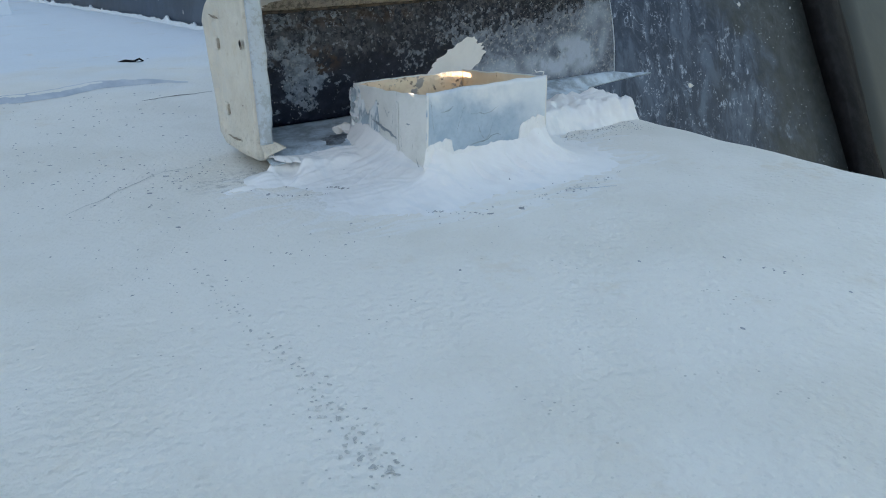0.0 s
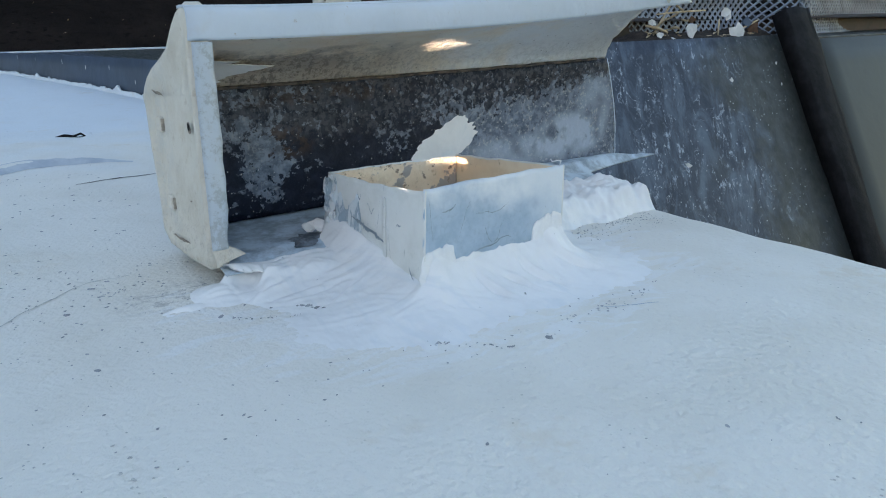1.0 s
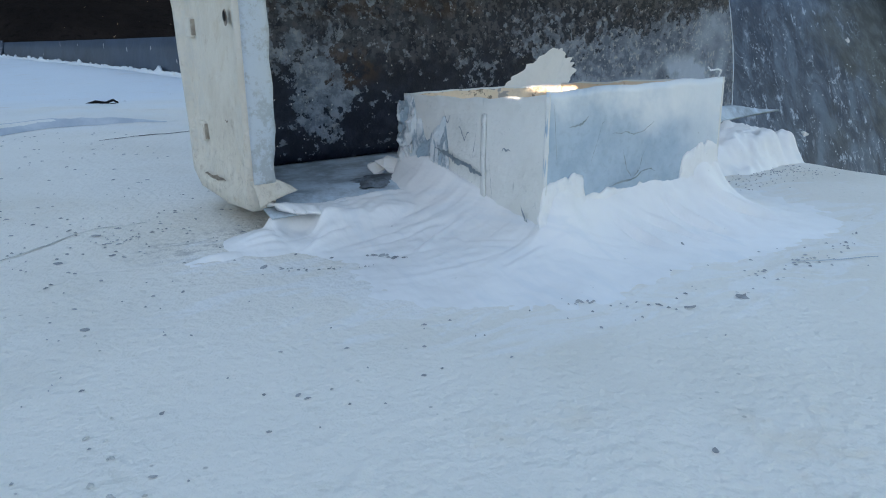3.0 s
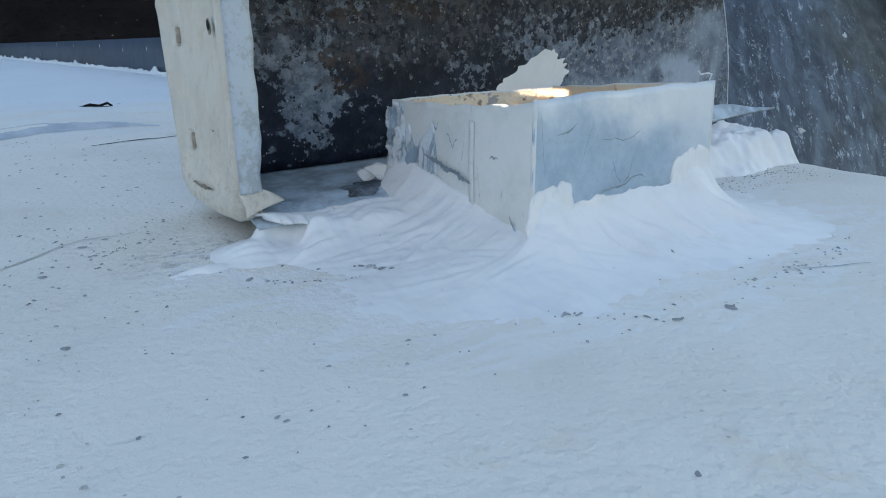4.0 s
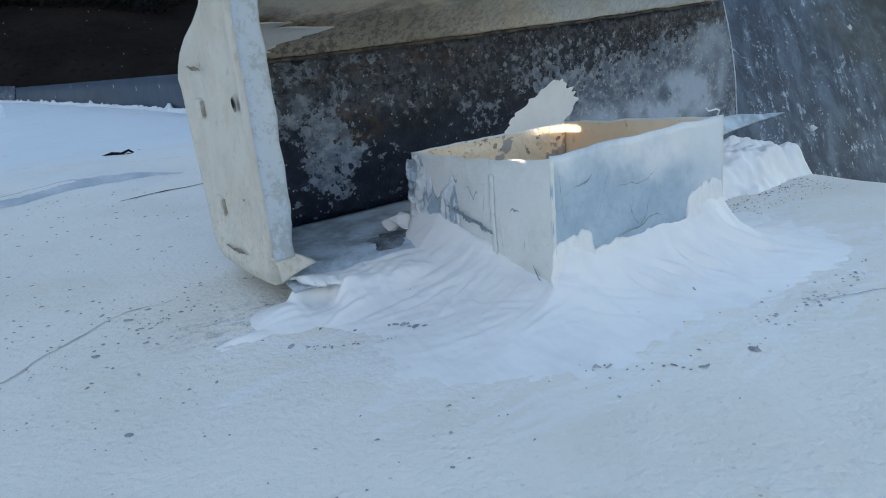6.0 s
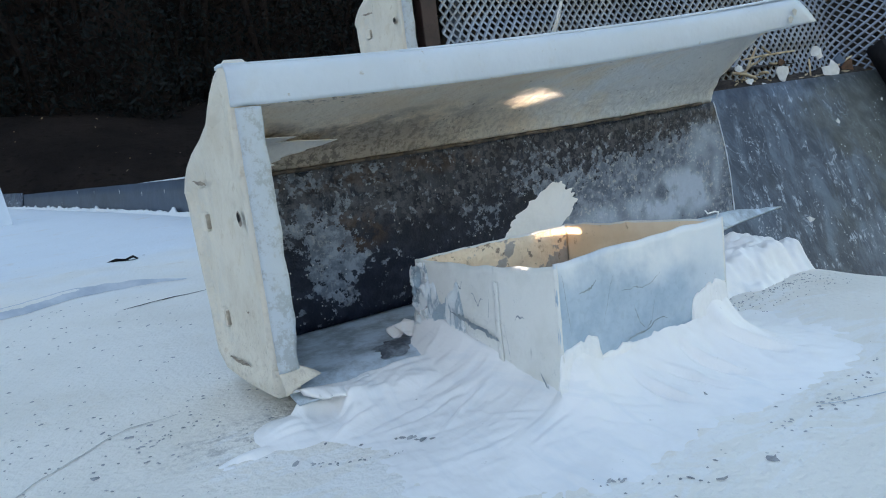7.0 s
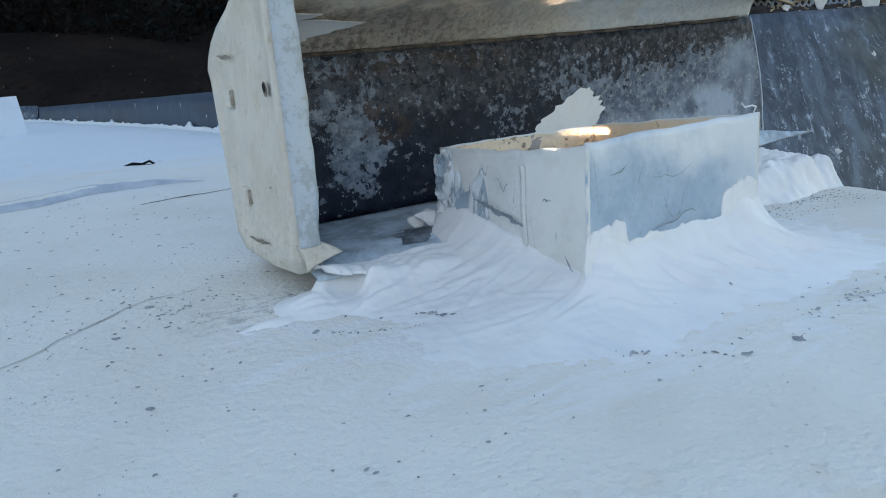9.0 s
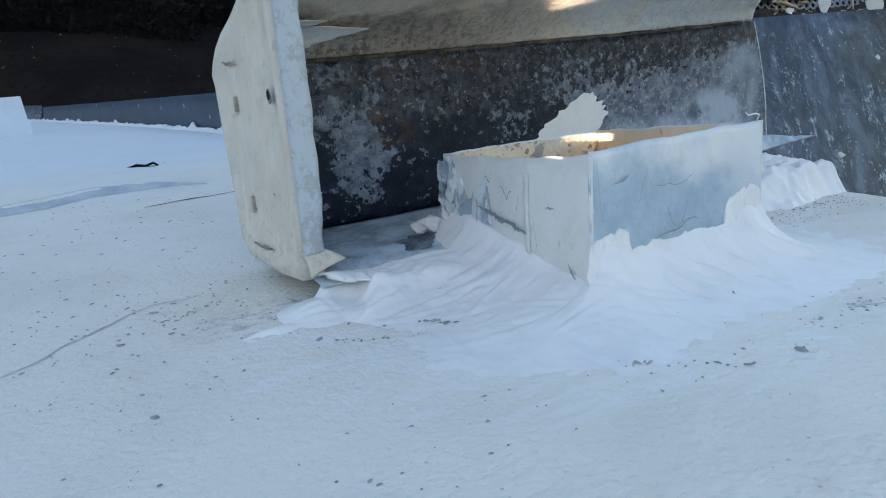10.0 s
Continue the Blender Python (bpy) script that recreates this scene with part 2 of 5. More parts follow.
def galvanised():
    m = Mat("oversprayed_galvanised_steel", 0.42, 0.1)
    c = m.mix(m.step(m.noise(60, 5, 0.65), 0.38, 0.64), (0.42, 0.54, 0.65), (0.33, 0.45, 0.57))
    c = m.mix(m.step(m.noise(420, 3), 0.50, 0.66, 0, 0.35), c, (0.30, 0.40, 0.50))
    # white overspray from the rim and the open end, fading softly
    spray = m.math("ADD", m.math("ADD", m.axis(2), m.math("MULTIPLY", m.math("SUBTRACT", m.axis(0), 0.118), 0.24)), m.step(m.noise(26, 5, 0.6), 0.25, 0.75, -0.012, 0.012))
    c = m.mix(m.step(spray, 0.032, 0.056), c, (0.78, 0.82, 0.85))
    right = m.math("ADD", m.axis(0), m.step(m.noise(28, 4), 0.3, 0.7, -0.02, 0.02))
    c = m.mix(m.step(right, 0.122, 0.168, 0, 0.6), c, (0.70, 0.77, 0.83))
    c = m.mix(m.step(m.noise(160, 5, 0.75), 0.67, 0.72, 0, 0.6), c, (0.20, 0.25, 0.29))
    return m.colour(c).bump(m.noise(300, 3), 0.0006, 0.5).m


def scraped_white():
    m = Mat("scraped_white_paint", 0.55)
    c = m.mix(m.step(m.noise(45, 5), 0.4, 0.68), (0.76, 0.77, 0.75), (0.67, 0.68, 0.65))
    c = m.mix(m.step(m.noise(150, 7, 0.78), 0.59, 0.67, 0, 0.6), c, (0.44, 0.47, 0.48))
    for turn in (0.2, -0.6):
        thin = m.noise(140, 2, at=m.mapped((1, 1, 0.16), (turn, 0, 0)))
        mark = m.math("MULTIPLY", m.step(thin, 0.69, 0.73), m.step(m.noise(50, 2), 0.5, 0.58))
        c = m.mix(m.math("MULTIPLY", mark, 0.8), c, (0.18, 0.20, 0.21))
    return m.colour(c).bump(m.math("ADD", m.noise(90, 5), m.math("MULTIPLY", m.noise(300, 4), 0.4)), 0.0022, 0.6).m


def box_inside(name="cream_box_inside", worn=0.0):
    m = Mat(name, 0.5)
    c = m.mix(m.step(m.noise(40, 4), 0.4, 0.6), (0.84, 0.68, 0.49), (0.78, 0.60, 0.41))
    c = m.mix(m.step(m.noise(130, 6, 0.75), 0.60 - 0.04 * worn, 0.66, 0, 0.7), c, (0.40, 0.26, 0.15))
    if worn:
        c = m.mix(m.step(m.noise(60, 4, 0.6), 0.56, 0.59, 0, 0.85), c, (0.30, 0.28, 0.27))
        c = m.mix(m.step(m.noise(170, 5, 0.6), 0.61, 0.65, 0, 0.8), c, (0.17, 0.11, 0.075))
    return m.colour(c).bump(m.noise(120, 4), 0.0012 + 0.006 * worn, 0.6).m


def slate_sheet():
    m = Mat("weathered_dark_grey_sheet", 0.45, 0.1).dull(0.35)
    c = m.mix(m.step(m.noise(9, 4), 0.35, 0.65), (0.025, 0.037, 0.061), (0.040, 0.054, 0.079))
    aside = m.step(m.math("ADD", m.axis(0), m.step(m.noise(14, 5), 0.3, 0.7, -0.06, 0.06)), 0.60, 0.72)
    c = m.mix(aside, c, (0.040, 0.044, 0.040))
    # washed-down lime bloom: soft columns, rings and hard little flecks
    keep = m.step(aside, 0, 1, 1, 0.12)
    wet = m.step(m.noise(34, 6, 0.72, m.leaning(0.4, 0.55), 0.9), 0.42, 0.66)
    c = m.mix(m.math("MULTIPLY", m.math("MULTIPLY", wet, keep), 0.42), c, (0.17, 0.23, 0.31))
    ring = m.noise(50, 4, 0.55, m.leaning(0.4, 0.8), 0.6)
    ring = m.step(m.math("ABSOLUTE", m.math("SUBTRACT", ring, 0.53)), 0.016, 0.004)
    bloom = m.math("MULTIPLY", ring, m.math("MULTIPLY", m.step(m.noise(17, 4), 0.47, 0.60), m.step(m.noise(210, 5, 0.7), 0.40, 0.56)))
    c = m.mix(m.math("MULTIPLY", m.math("MULTIPLY", bloom, keep), 0.65), c, (0.42, 0.48, 0.56))
    fleck = m.math("MULTIPLY", m.step(m.noise(110, 7, 0.72, m.leaning(0.4, 0.7)), 0.55, 0.63), m.step(m.noise(13, 4), 0.44, 0.60))
    c = m.mix(m.math("MULTIPLY", m.math("MULTIPLY", fleck, keep), 0.85), c, (0.40, 0.47, 0.56))
    stain = m.step(m.noise(22, 5, 0.7, m.leaning(0.4, 0.5)), 0.56, 0.70, 0, 0.55)
    c = m.mix(stain, c, (0.018, 0.022, 0.031))
    drops = m.math("MULTIPLY", m.step(m.cells(170), 0.09, 0.15, 1, 0), m.step(m.noise(34, 3), 0.49, 0.57))
    c = m.mix(m.math("MULTIPLY", drops, 0.85), c, (0.58, 0.62, 0.65))
    return m.colour(c).rough(m.step(m.noise(60, 5), 0.3, 0.7, 0.30, 0.6)).bump(m.noise(120, 5), 0.0012, 0.5).m


def thin_smear():
    m = Mat("thin_blue_white_sealant", 0.4)
    c = m.mix(m.step(m.noise(60, 4), 0.4, 0.6), (0.84, 0.87, 0.88), (0.72, 0.79, 0.83))
    bare = m.step(m.noise(150, 6, 0.65, m.mapped((1.0, 1.0, 0.38), (0.5, 0, 0)), 0.8), 0.49, 0.56)
    c = m.mix(m.math("MULTIPLY", bare, 0.85), c, (0.31, 0.43, 0.52))
    return m.colour(c).bump(m.math("ADD", m.noise(260, 4), m.math("MULTIPLY", bare, -0.6)), 0.0022, 0.7).m


def plain(name, a, b, scale, rough=0.7, metal=0.0, depth=0.001, by_piece=False, gloss=0.5):
    m = Mat(name, rough, metal).dull(gloss)
    c = m.mix(m.step(m.noise(scale, 5, 0.65), 0.38, 0.64), a, b)
    if by_piece:
        c = m.mix(m.math("MULTIPLY", m.random(), 0.6), c, tuple(0.45 * v for v in b))
    return m.colour(c).bump(m.noise(scale * 4, 4), depth, 0.5).m


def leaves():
    # leaf colour is lowered to carry the hedge's deep shade
    m = Mat("shaded_hedge_leaf", 0.8).dull(0.1)
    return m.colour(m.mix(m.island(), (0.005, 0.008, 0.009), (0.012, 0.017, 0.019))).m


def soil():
    # soil colour is lowered to carry the bank's deep shade
    m = Mat("shaded_bank_soil", 0.95).dull(0.05)
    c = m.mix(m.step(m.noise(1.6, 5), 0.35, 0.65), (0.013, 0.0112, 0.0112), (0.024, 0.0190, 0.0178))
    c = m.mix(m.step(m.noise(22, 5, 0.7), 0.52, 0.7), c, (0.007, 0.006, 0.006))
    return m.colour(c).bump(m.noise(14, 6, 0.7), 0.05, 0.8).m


COATING, SEALANT, CREAM, LIP, WORNRIM = coating(), sealant(), cream_paint(), lip_paint(), lip_paint("worn_rim_paint", 1.0)
TAR, STAINED, GALV, SCRAPED = tarred_metal(), stained_inside(), galvanised(), scraped_white()
INSIDE, CRUMPLED = box_inside(), box_inside("crumpled_box_inside", 1.0)
SLATE, LEAF, SOIL = slate_sheet(), leaves(), soil()
OLIVE = plain("olive_grey_sheet", (0.040, 0.044, 0.034), (0.031, 0.035, 0.029), 6, 0.5, 0.1)
STRIP = plain("black_rubber_strip", (0.007, 0.007, 0.008), (0.014, 0.014, 0.016), 60, 0.8, gloss=0.2)
FASCIA = plain("grey_metal_edging", (0.062, 0.094, 0.145), (0.042, 0.066, 0.105), 14, 0.45, 0.3)
MESH = plain("dull_galvanised_mesh", (0.30, 0.345, 0.42), (0.20, 0.23, 0.28), 30, 0.45, 0.5)
GRIT = plain("dark_grit", (0.22, 0.24, 0.26), (0.42, 0.44, 0.46), 60, 0.9)
STRAW = plain("dry_straw", (0.62, 0.52, 0.36), (0.40, 0.30, 0.18), 50, 0.8, by_piece=True)
FLAKE = plain("white_paint_flake", (0.74, 0.75, 0.74), (0.60, 0.61, 0.60), 60, 0.6)
DEADLEAF = plain("dead_brown_leaf", (0.16, 0.085, 0.05), (0.07, 0.045, 0.03), 50, 0.8)
RUSTY = plain("brown_painted_post", (0.055, 0.030, 0.026), (0.035, 0.022, 0.02), 40, 0.6)
PLASTER = plain("rough_render", (0.42, 0.40, 0.37), (0.34, 0.33, 0.31), 3, 0.9)
CRACK = plain("dirt_in_crack", (0.44, 0.44, 0.41), (0.62, 0.61, 0.56), 80, 0.9)
TEAR = plain("torn_grey_tar", (0.055, 0.070, 0.090), (0.20, 0.24, 0.28), 130, 0.6)
DIMPLE = plain("dirty_dimple", (0.46, 0.47, 0.46), (0.66, 0.66, 0.63), 140, 0.9)
WHITEMETAL = plain("white_painted_board", (0.68, 0.76, 0.84), (0.62, 0.70, 0.78), 12, 0.5)


# ---- mesh helpers ----
def mesh_of(name, verts, faces, material, smooth=True):
    me = bpy.data.meshes.new(name)
    me.from_pydata([tuple(v) for v in verts], [], faces)
    me.materials.append(material)
    if smooth:
        me.polygons.foreach_set("use_smooth", [True] * len(me.polygons))
    me.update()
    return me


def part(name, me, parent, label="", at=None):
    ob = new(name, me)
    ob.parent = parent
    if at is not None:
        ob.matrix_basis = at
    return tagged(ob, label=label)


def empty(name, m=None):
    ob = new(name)
    ob.empty_display_size = 0.02
    if m is not None:
        ob.matrix_basis = m
    return ob


def shell(fn, nu, nv, thick):
    """A sheet of that thickness on the surface fn(s, t), s and t from 0 to 1; its back lies against the normal."""
    p = np.array([[fn(i / nu, j / nv) for j in range(nv + 1)] for i in range(nu + 1)], float)
    du, dv = np.gradient(p, axis=0), np.gradient(p, axis=1)
    n = np.cross(du, dv)
    n /= np.linalg.norm(n, axis=2, keepdims=True) + 1e-12
    verts = np.concatenate([p.reshape(-1, 3), (p - n * thick).reshape(-1, 3)])
    w, k = nv + 1, (nu + 1) * (nv + 1)
    faces = []
    for i in range(nu):
        for j in range(nv):
            a = i * w + j
            faces += [(a, a + w, a + w + 1, a + 1), (k + a, k + a + 1, k + a + w + 1, k + a + w)]
    for i in range(nu):
        for a, b in ((i * w, (i + 1) * w), ((i + 1) * w + nv, i * w + nv)):
            faces.append((b, a, k + a, k + b))
    for j in range(nv):
        for a, b in ((j + 1, j), (nu * w + j, nu * w + j + 1)):
            faces.append((b, a, k + a, k + b))
    return verts, faces


def sheet_part(name, fn, nu, nv, thick, material, parent, label=""):
    return part(name, mesh_of(name, *shell(fn, nu, nv, thick), material), parent, label)


def box_mesh(name, lo, hi, material, bevel=0.0):
    bm = bmesh.new()
    bmesh.ops.create_cube(bm, size=1)
    for v in bm.verts:
        v.co = Vector([(lo[k] + hi[k]) / 2 + v.co[k] * (hi[k] - lo[k]) for k in range(3)])
    if bevel:
        bmesh.ops.bevel(bm, geom=bm.edges[:], offset=bevel, segments=2, affect="EDGES", profile=0.5)
    me = bpy.data.meshes.new(name)
    bm.to_mesh(me), bm.free()
    me.materials.append(material)
    return me


def tube(points, radius, sides=6):
    verts, faces = [], []
    pts = [Vector(p) for p in points]
    for i, p in enumerate(pts):
        d = (pts[min(i + 1, len(pts) - 1)] - pts[max(i - 1, 0)]).normalized()
        a = d.cross(Vector((0.3, 0.2, 0.93))).normalized()
        b = d.cross(a)
        r = radius * (0.75 if i in (0, len(pts) - 1) else 1)
        for k in range(sides):
            q = 2 * math.pi * k / sides
            verts.append(p + r * (math.cos(q) * a + math.sin(q) * b))
    for i in range(len(pts) - 1):
        for k in range(sides):
            k2 = (k + 1) % sides
            faces.append((i * sides + k, i * sides + k2, (i + 1) * sides + k2, (i + 1) * sides + k))
    faces.append(tuple(reversed(range(sides))))
    faces.append(tuple(range((len(pts) - 1) * sides, len(pts) * sides)))
    return verts, faces


def fbm(x, y, z=0.0, scale=1.0, octaves=4):
    return noise.fractal(Vector((x * scale, y * scale, z * scale)), 1.0, 2.0, octaves)


def smooth(a, b, x):
    t = min(1.0, max(0.0, (x - a) / (b - a)))
    return t * t * (3 - 2 * t)


# ---- roof ----
def roof_edge(y):
    q = max(0.0, y)
    return 0.302 - 0.058 * q - 0.0285 * q * q + 0.004 * fbm(0.3, y, 0, 14, 3)


def lap_line(x):
    """Where one coated sheet laps over the next, in y."""
    return 0.294 + 0.030 * smooth(-0.09, -0.01, x) - 0.036 * smooth(0.0, 0.07, x) + 0.003 * fbm(x, 0, 3, 25, 2)


def roof_height(x, y):
    past = y - lap_line(x)
    lap = 0.0062 * smooth(-0.002, 0.010, past) * (1 - smooth(0.05, 0.34, past)) * (1 - 0.9 * smooth(-0.01, 0.085, x))
    rim = -0.010 * smooth(roof_edge(y) - 0.006, roof_edge(y), x)
    return lap + rim + 0.0007 * fbm(x, y, 0, 30, 3) + 0.0016 * fbm(x, y, 5, 5, 2)


def roof():
    xs = sorted({round(v, 5) for v in [*np.linspace(-3.2, -0.5, 16), *np.linspace(-0.5, -0.2, 40), *np.linspace(-0.2, 0.29, 100)]})
    ys = sorted({round(v, 5) for v in [*np.linspace(-1.55, -0.55, 14), *np.linspace(-0.55, 0.45, 190), *np.linspace(0.275, 0.345, 46), *np.linspace(0.45, 1.3, 60), *np.linspace(1.3, 3.4, 30)]})
    verts, faces = [], []
    tail = [0.0, 0.004, 0.008, 0.011, 0.0125]
    for y in ys:
        e = roof_edge(y)
        row = [min(x, e - 0.0135) for x in xs] + [e - 0.0125 + d for d in tail]
        verts += [(x, y, roof_height(x, y)) for x in row]
        verts += [(e + 0.001, y, -0.014), (e - 0.001, y, -0.03)]
    w = len(xs) + len(tail) + 2
    for j in range(len(ys) - 1):
        for i in range(w - 1):
            a = j * w + i
            faces.append((a, a + 1, a + w + 1, a + w))
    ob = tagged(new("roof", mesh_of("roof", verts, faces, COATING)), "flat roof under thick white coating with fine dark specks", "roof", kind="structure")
    deck = [(-3.2, -1.55), (0.285, -1.55), (0.285, 0.1), (0.178, 1.2), (0.035, 2.08), (-0.26, 3.4), (-3.2, 3.4)]
    n = len(deck)
    v = [(x, y, -0.022) for x, y in deck] + [(x, y, -2.6) for x, y in deck]
    f = [tuple(range(n)), tuple(reversed(range(n, 2 * n)))] + [((i + 1) % n, i, n + i, n + (i + 1) % n) for i in range(n)]
    tagged(new("wall_south", mesh_of("wall_south", v, f, PLASTER, False)), "rendered wall of the building under the white roof", "wall", kind="structure")
    return ob


roof()


# ---- metal upstand along the far roof edge ----
def upstand():
    def face(s, t):
        y = 0.55 + 2.8 * s
        x = roof_edge(y) + 0.004 + 0.012 * t
        top = 0.059 - 0.019 * (y - 0.9)
        return (x, y, -0.03 + (top + 0.03) * t + 0.001 * fbm(y, t, 0, 6, 2))

    ob = tagged(empty("metal_edging"), "dull blue-grey metal edging standing along the roof edge", "edging", kind="structure")
    sheet_part("sheet", face, 40, 4, -0.0015, FASCIA, ob)
    sheet_part("joint_cover", lambda s, t: (roof_edge(2.05 + 0.5 * s) + 0.002 + 0.012 * t, 2.05 + 0.5 * s, -0.02 + 0.062 * t), 6, 2, -0.001, SLATE, ob)
    def daub(s, t):
        y = 0.55 + 2.75 * s
        top = 0.004 + 0.012 * max(0.0, fbm(y, 0, 2, 30, 4)) + 0.003 * fbm(y, 1, 4, 90, 3)
        return (roof_edge(y) - 0.004 + 0.005 * t, y, -0.012 + (0.012 + top) * t)

    sheet_part("daubed_edge", daub, 400, 4, -0.003, COATING, ob, "ragged edge of white coating daubed up the metal")
    for k in range(9):
        y = 0.62 + 0.13 * k + 0.05 * random.random()
        z = 0.012 + 0.03 * random.random()
        r = 0.0015 + 0.0015 * random.random()
        v = [(roof_edge(y) + 0.004 + 0.012 * (z + 0.03) / 0.09 - 0.0012, y + r * math.cos(a), z + 1.8 * r * math.sin(a)) for a in np.linspace(0, 6.28, 7)[:-1]]
        part("drip", mesh_of("drip", v, [tuple(range(6))], FLAKE), ob)


upstand()


def lower_roof():
    ob = tagged(empty("roof_lower"), "dark slate-blue metal roof beyond the edging", "roof", kind="structure")
    sheet_part("sheet", lambda s, t: (-0.25 + 3.22 * s, 0.40 + 3.12 * t, -0.036 + 0.002 * fbm(s, t, 0, 4, 2)), 24, 30, 0.004, SLATE, ob)
    part("edge_trim", box_mesh("edge_trim", (-0.25, 3.52, -0.060), (2.97, 3.545, -0.029), LIP, 0.002), ob, "pale metal edge trim")
    part("support", box_mesh("support", (0.30, 0.45, -2.6), (2.9, 3.45, -0.045), PLASTER), ob)


lower_roof()


# ---- sloping sheets beyond the roof edge ----
def slope(x, z, out=0.0):
    return (x, 0.060 + 0.62 * z - 0.85 * out, z + 0.53 * out)


def sheets():
    ob = tagged(empty("wall_east"), "steep wall of dark grey and olive metal sheets", "wall", kind="structure")

    def dark(s, t):
        x = 0.20 + 0.622 * s + 0.008 * (1 - t)
        z = -0.55 + 0.648 * t
        return slope(x - 0.10 * (0.098 - z) * s, z, 0.0012 * fbm(x, z, 0, 8, 2))

    sheet_part("panel", dark, 40, 40, -0.003, SLATE, ob, "dark grey metal sheet with whitish bloom")

    def olive(s, t):
        z = -0.55 + 0.640 * t
        return slope(0.860 - 0.26 * (0.09 - z) + 1.4 * s, z, 0.004)

    sheet_part("panel", olive, 20, 20, -0.003, OLIVE, ob, "smooth olive grey metal sheet")

    def strip(s, t):
        z = -0.55 + 0.67 * t
        x = 0.808 - 0.17 * (0.098 - z)
        w = 0.056 - 0.08 * (0.098 - z)
        return slope(x + max(0.03, w) * s, z, 0.003 + 0.003 * math.sin(math.pi * min(1, s * 1.15)) + 0.0012 * fbm(x, z, s, 25, 3))

    sheet_part("cover_strip", strip, 10, 50, -0.02, STRIP, ob, "black bulging cover strip over the joint")
    part("top_ledge", box_mesh("top_ledge", (0.20, 0.122, 0.086), (2.3, 0.34, 0.096), SLATE, 0.002), ob)
    # added dark strip shuts out the sky under the second gutter
    part("gap_filler", box_mesh("gap_filler", (0.262, 0.199, 0.0965), (1.75, 0.30, 0.1170), RUSTY, 0.001), ob)


sheets()


# ---- gutter lying on its back ----
def gutter_profile(t, lift):
    """The curved front of the gutter from its bottom fold (t = 0) to under the lip (t = 1): y and z."""
    k = (0.0, 0.12, 0.27, 0.45, 0.70, 1.0)
    y = np.interp(t, k, (0.0, -0.0055, -0.0165, -0.0325, -0.0515, -0.0710))
    z = np.interp(t, k, (0.0900, 0.0980, 0.1060, 0.1122, 0.1163, 0.1195))
    return float(y), float(z) + lift * smooth(0.1, 1.0, t)


def gutter(label, length, m, flare):
    ob = tagged(empty("gutter", m), label, "gutter")

    def lift(x):
        return flare * 0.0165 * (max(0.0, x) / 0.36) ** 2.1

    def bottom(s, t):
        x = 0.003 + (length - 0.003 + 0.017 * (1 - t) + 0.004 * math.sin(3 * t)) * s
        return (x, 0.0006 * fbm(x, t, 1, 14, 3), 0.0115 + (0.0785 + 0.25 * lift(x)) * t)

    sheet_part("bottom_face", bottom, 60, 14, -0.0012, TAR if flare else INNER_SHADE, ob, "gutter bottom blotched with black tar and grey wear")

    edge = [tuple(Vector(bottom(1.0, k / 24)) + Vector((0.0004, -0.0008, 0))) for k in range(25)]
    part("cut_edge", mesh_of("cut_edge", *tube(edge, 0.0007), LIP), ob, "pale cut edge of the metal")

    def front(s, t):
        x = 0.003 + (length - 0.003 - 0.036 * flare * t - 0.0015 * flare * fbm(t, 0.3, 7, 9, 3)) * s
        y, z = gutter_profile(t, lift(x))
        return (x, y, z + 0.25 * lift(x) * (1 - t) + 0.0006 * fbm(x, t, 2, 20, 3))

    sheet_part("curved_front", front, 60, 26, 0.0012, STAINED if flare else INNER_SHADE, ob, "curved cream gutter front with brown stains inside")

    def lip(s, t):
        x0 = -0.002 + (length + 0.004) * s
        end = smooth(0.90, 1.0, s)
        x = x0 + (0.005 - 0.021 * t) * end * flare
        b = 0.1190 + lift(x)
        y = -0.0730 - 0.0008 * math.sin(math.pi * t)
        z = b + (0.0153 + 0.001 * flare * smooth(0.1, 0.5, s)) * t
        if t > 0.86:
            y += 0.012 * (t - 0.86)
        return (x, y, z)

    sheet_part("lip", lip, 50, 10, 0.0014, LIP, ob, "off-white rolled front lip")
    sheet_part("lip_return", lambda s, t: (-0.002 + (length - 0.014 * flare) * s, -0.0722 + 0.011 * t, 0.1341 + lift(length * s) + 0.001 * flare * smooth(0.1, 0.5, s) + 0.0006 * math.sin(3 * t)), 50, 3, 0.0012, LIP, ob)
    # the gutter's back, lying on the roof, with a curled corner at the open end
    def back(s, t):
        x = 0.003 + (length - 0.055 * flare + 0.113 * flare * math.exp(-((t - 0.13) / 0.12) ** 2)) * s
        return (x, -0.0005 - (0.078 + 0.016 * smooth(0.15, 0.3, s)) * t, 0.0112 + flare * (0.0080 * smooth(0.62, 0.80, s) - 0.0070 * smooth(0.85, 1.0, s)) * math.exp(-((t - 0.2) / 0.25) ** 2) + 0.0006 * fbm(x, t, 4, 18, 3) - 0.004 * smooth(0.8, 1, t))

    sheet_part("back_face", back, 60, 12, 0.001, INNER_SHADE if flare == 0 else CREASED, ob, "flat gutter back thinly coated white")

    # ridge along the fold; its dark colour also stands for the gap's shade
    fold = [(length * k / 60, -0.0012 - 0.0003 * fbm(k * 0.1, 0, 2, 3, 3), 0.0903 + 0.25 * lift(length * k / 60) + 0.0005 * fbm(k * 0.1, 1, 5, 3, 3)) for k in range(1, 59)]
    part("fold_bead", mesh_of("fold_bead", *tube(fold, 0.0011), FOLDSHADE), ob, "rusty ridge along the fold, its gap's shade in the colour")
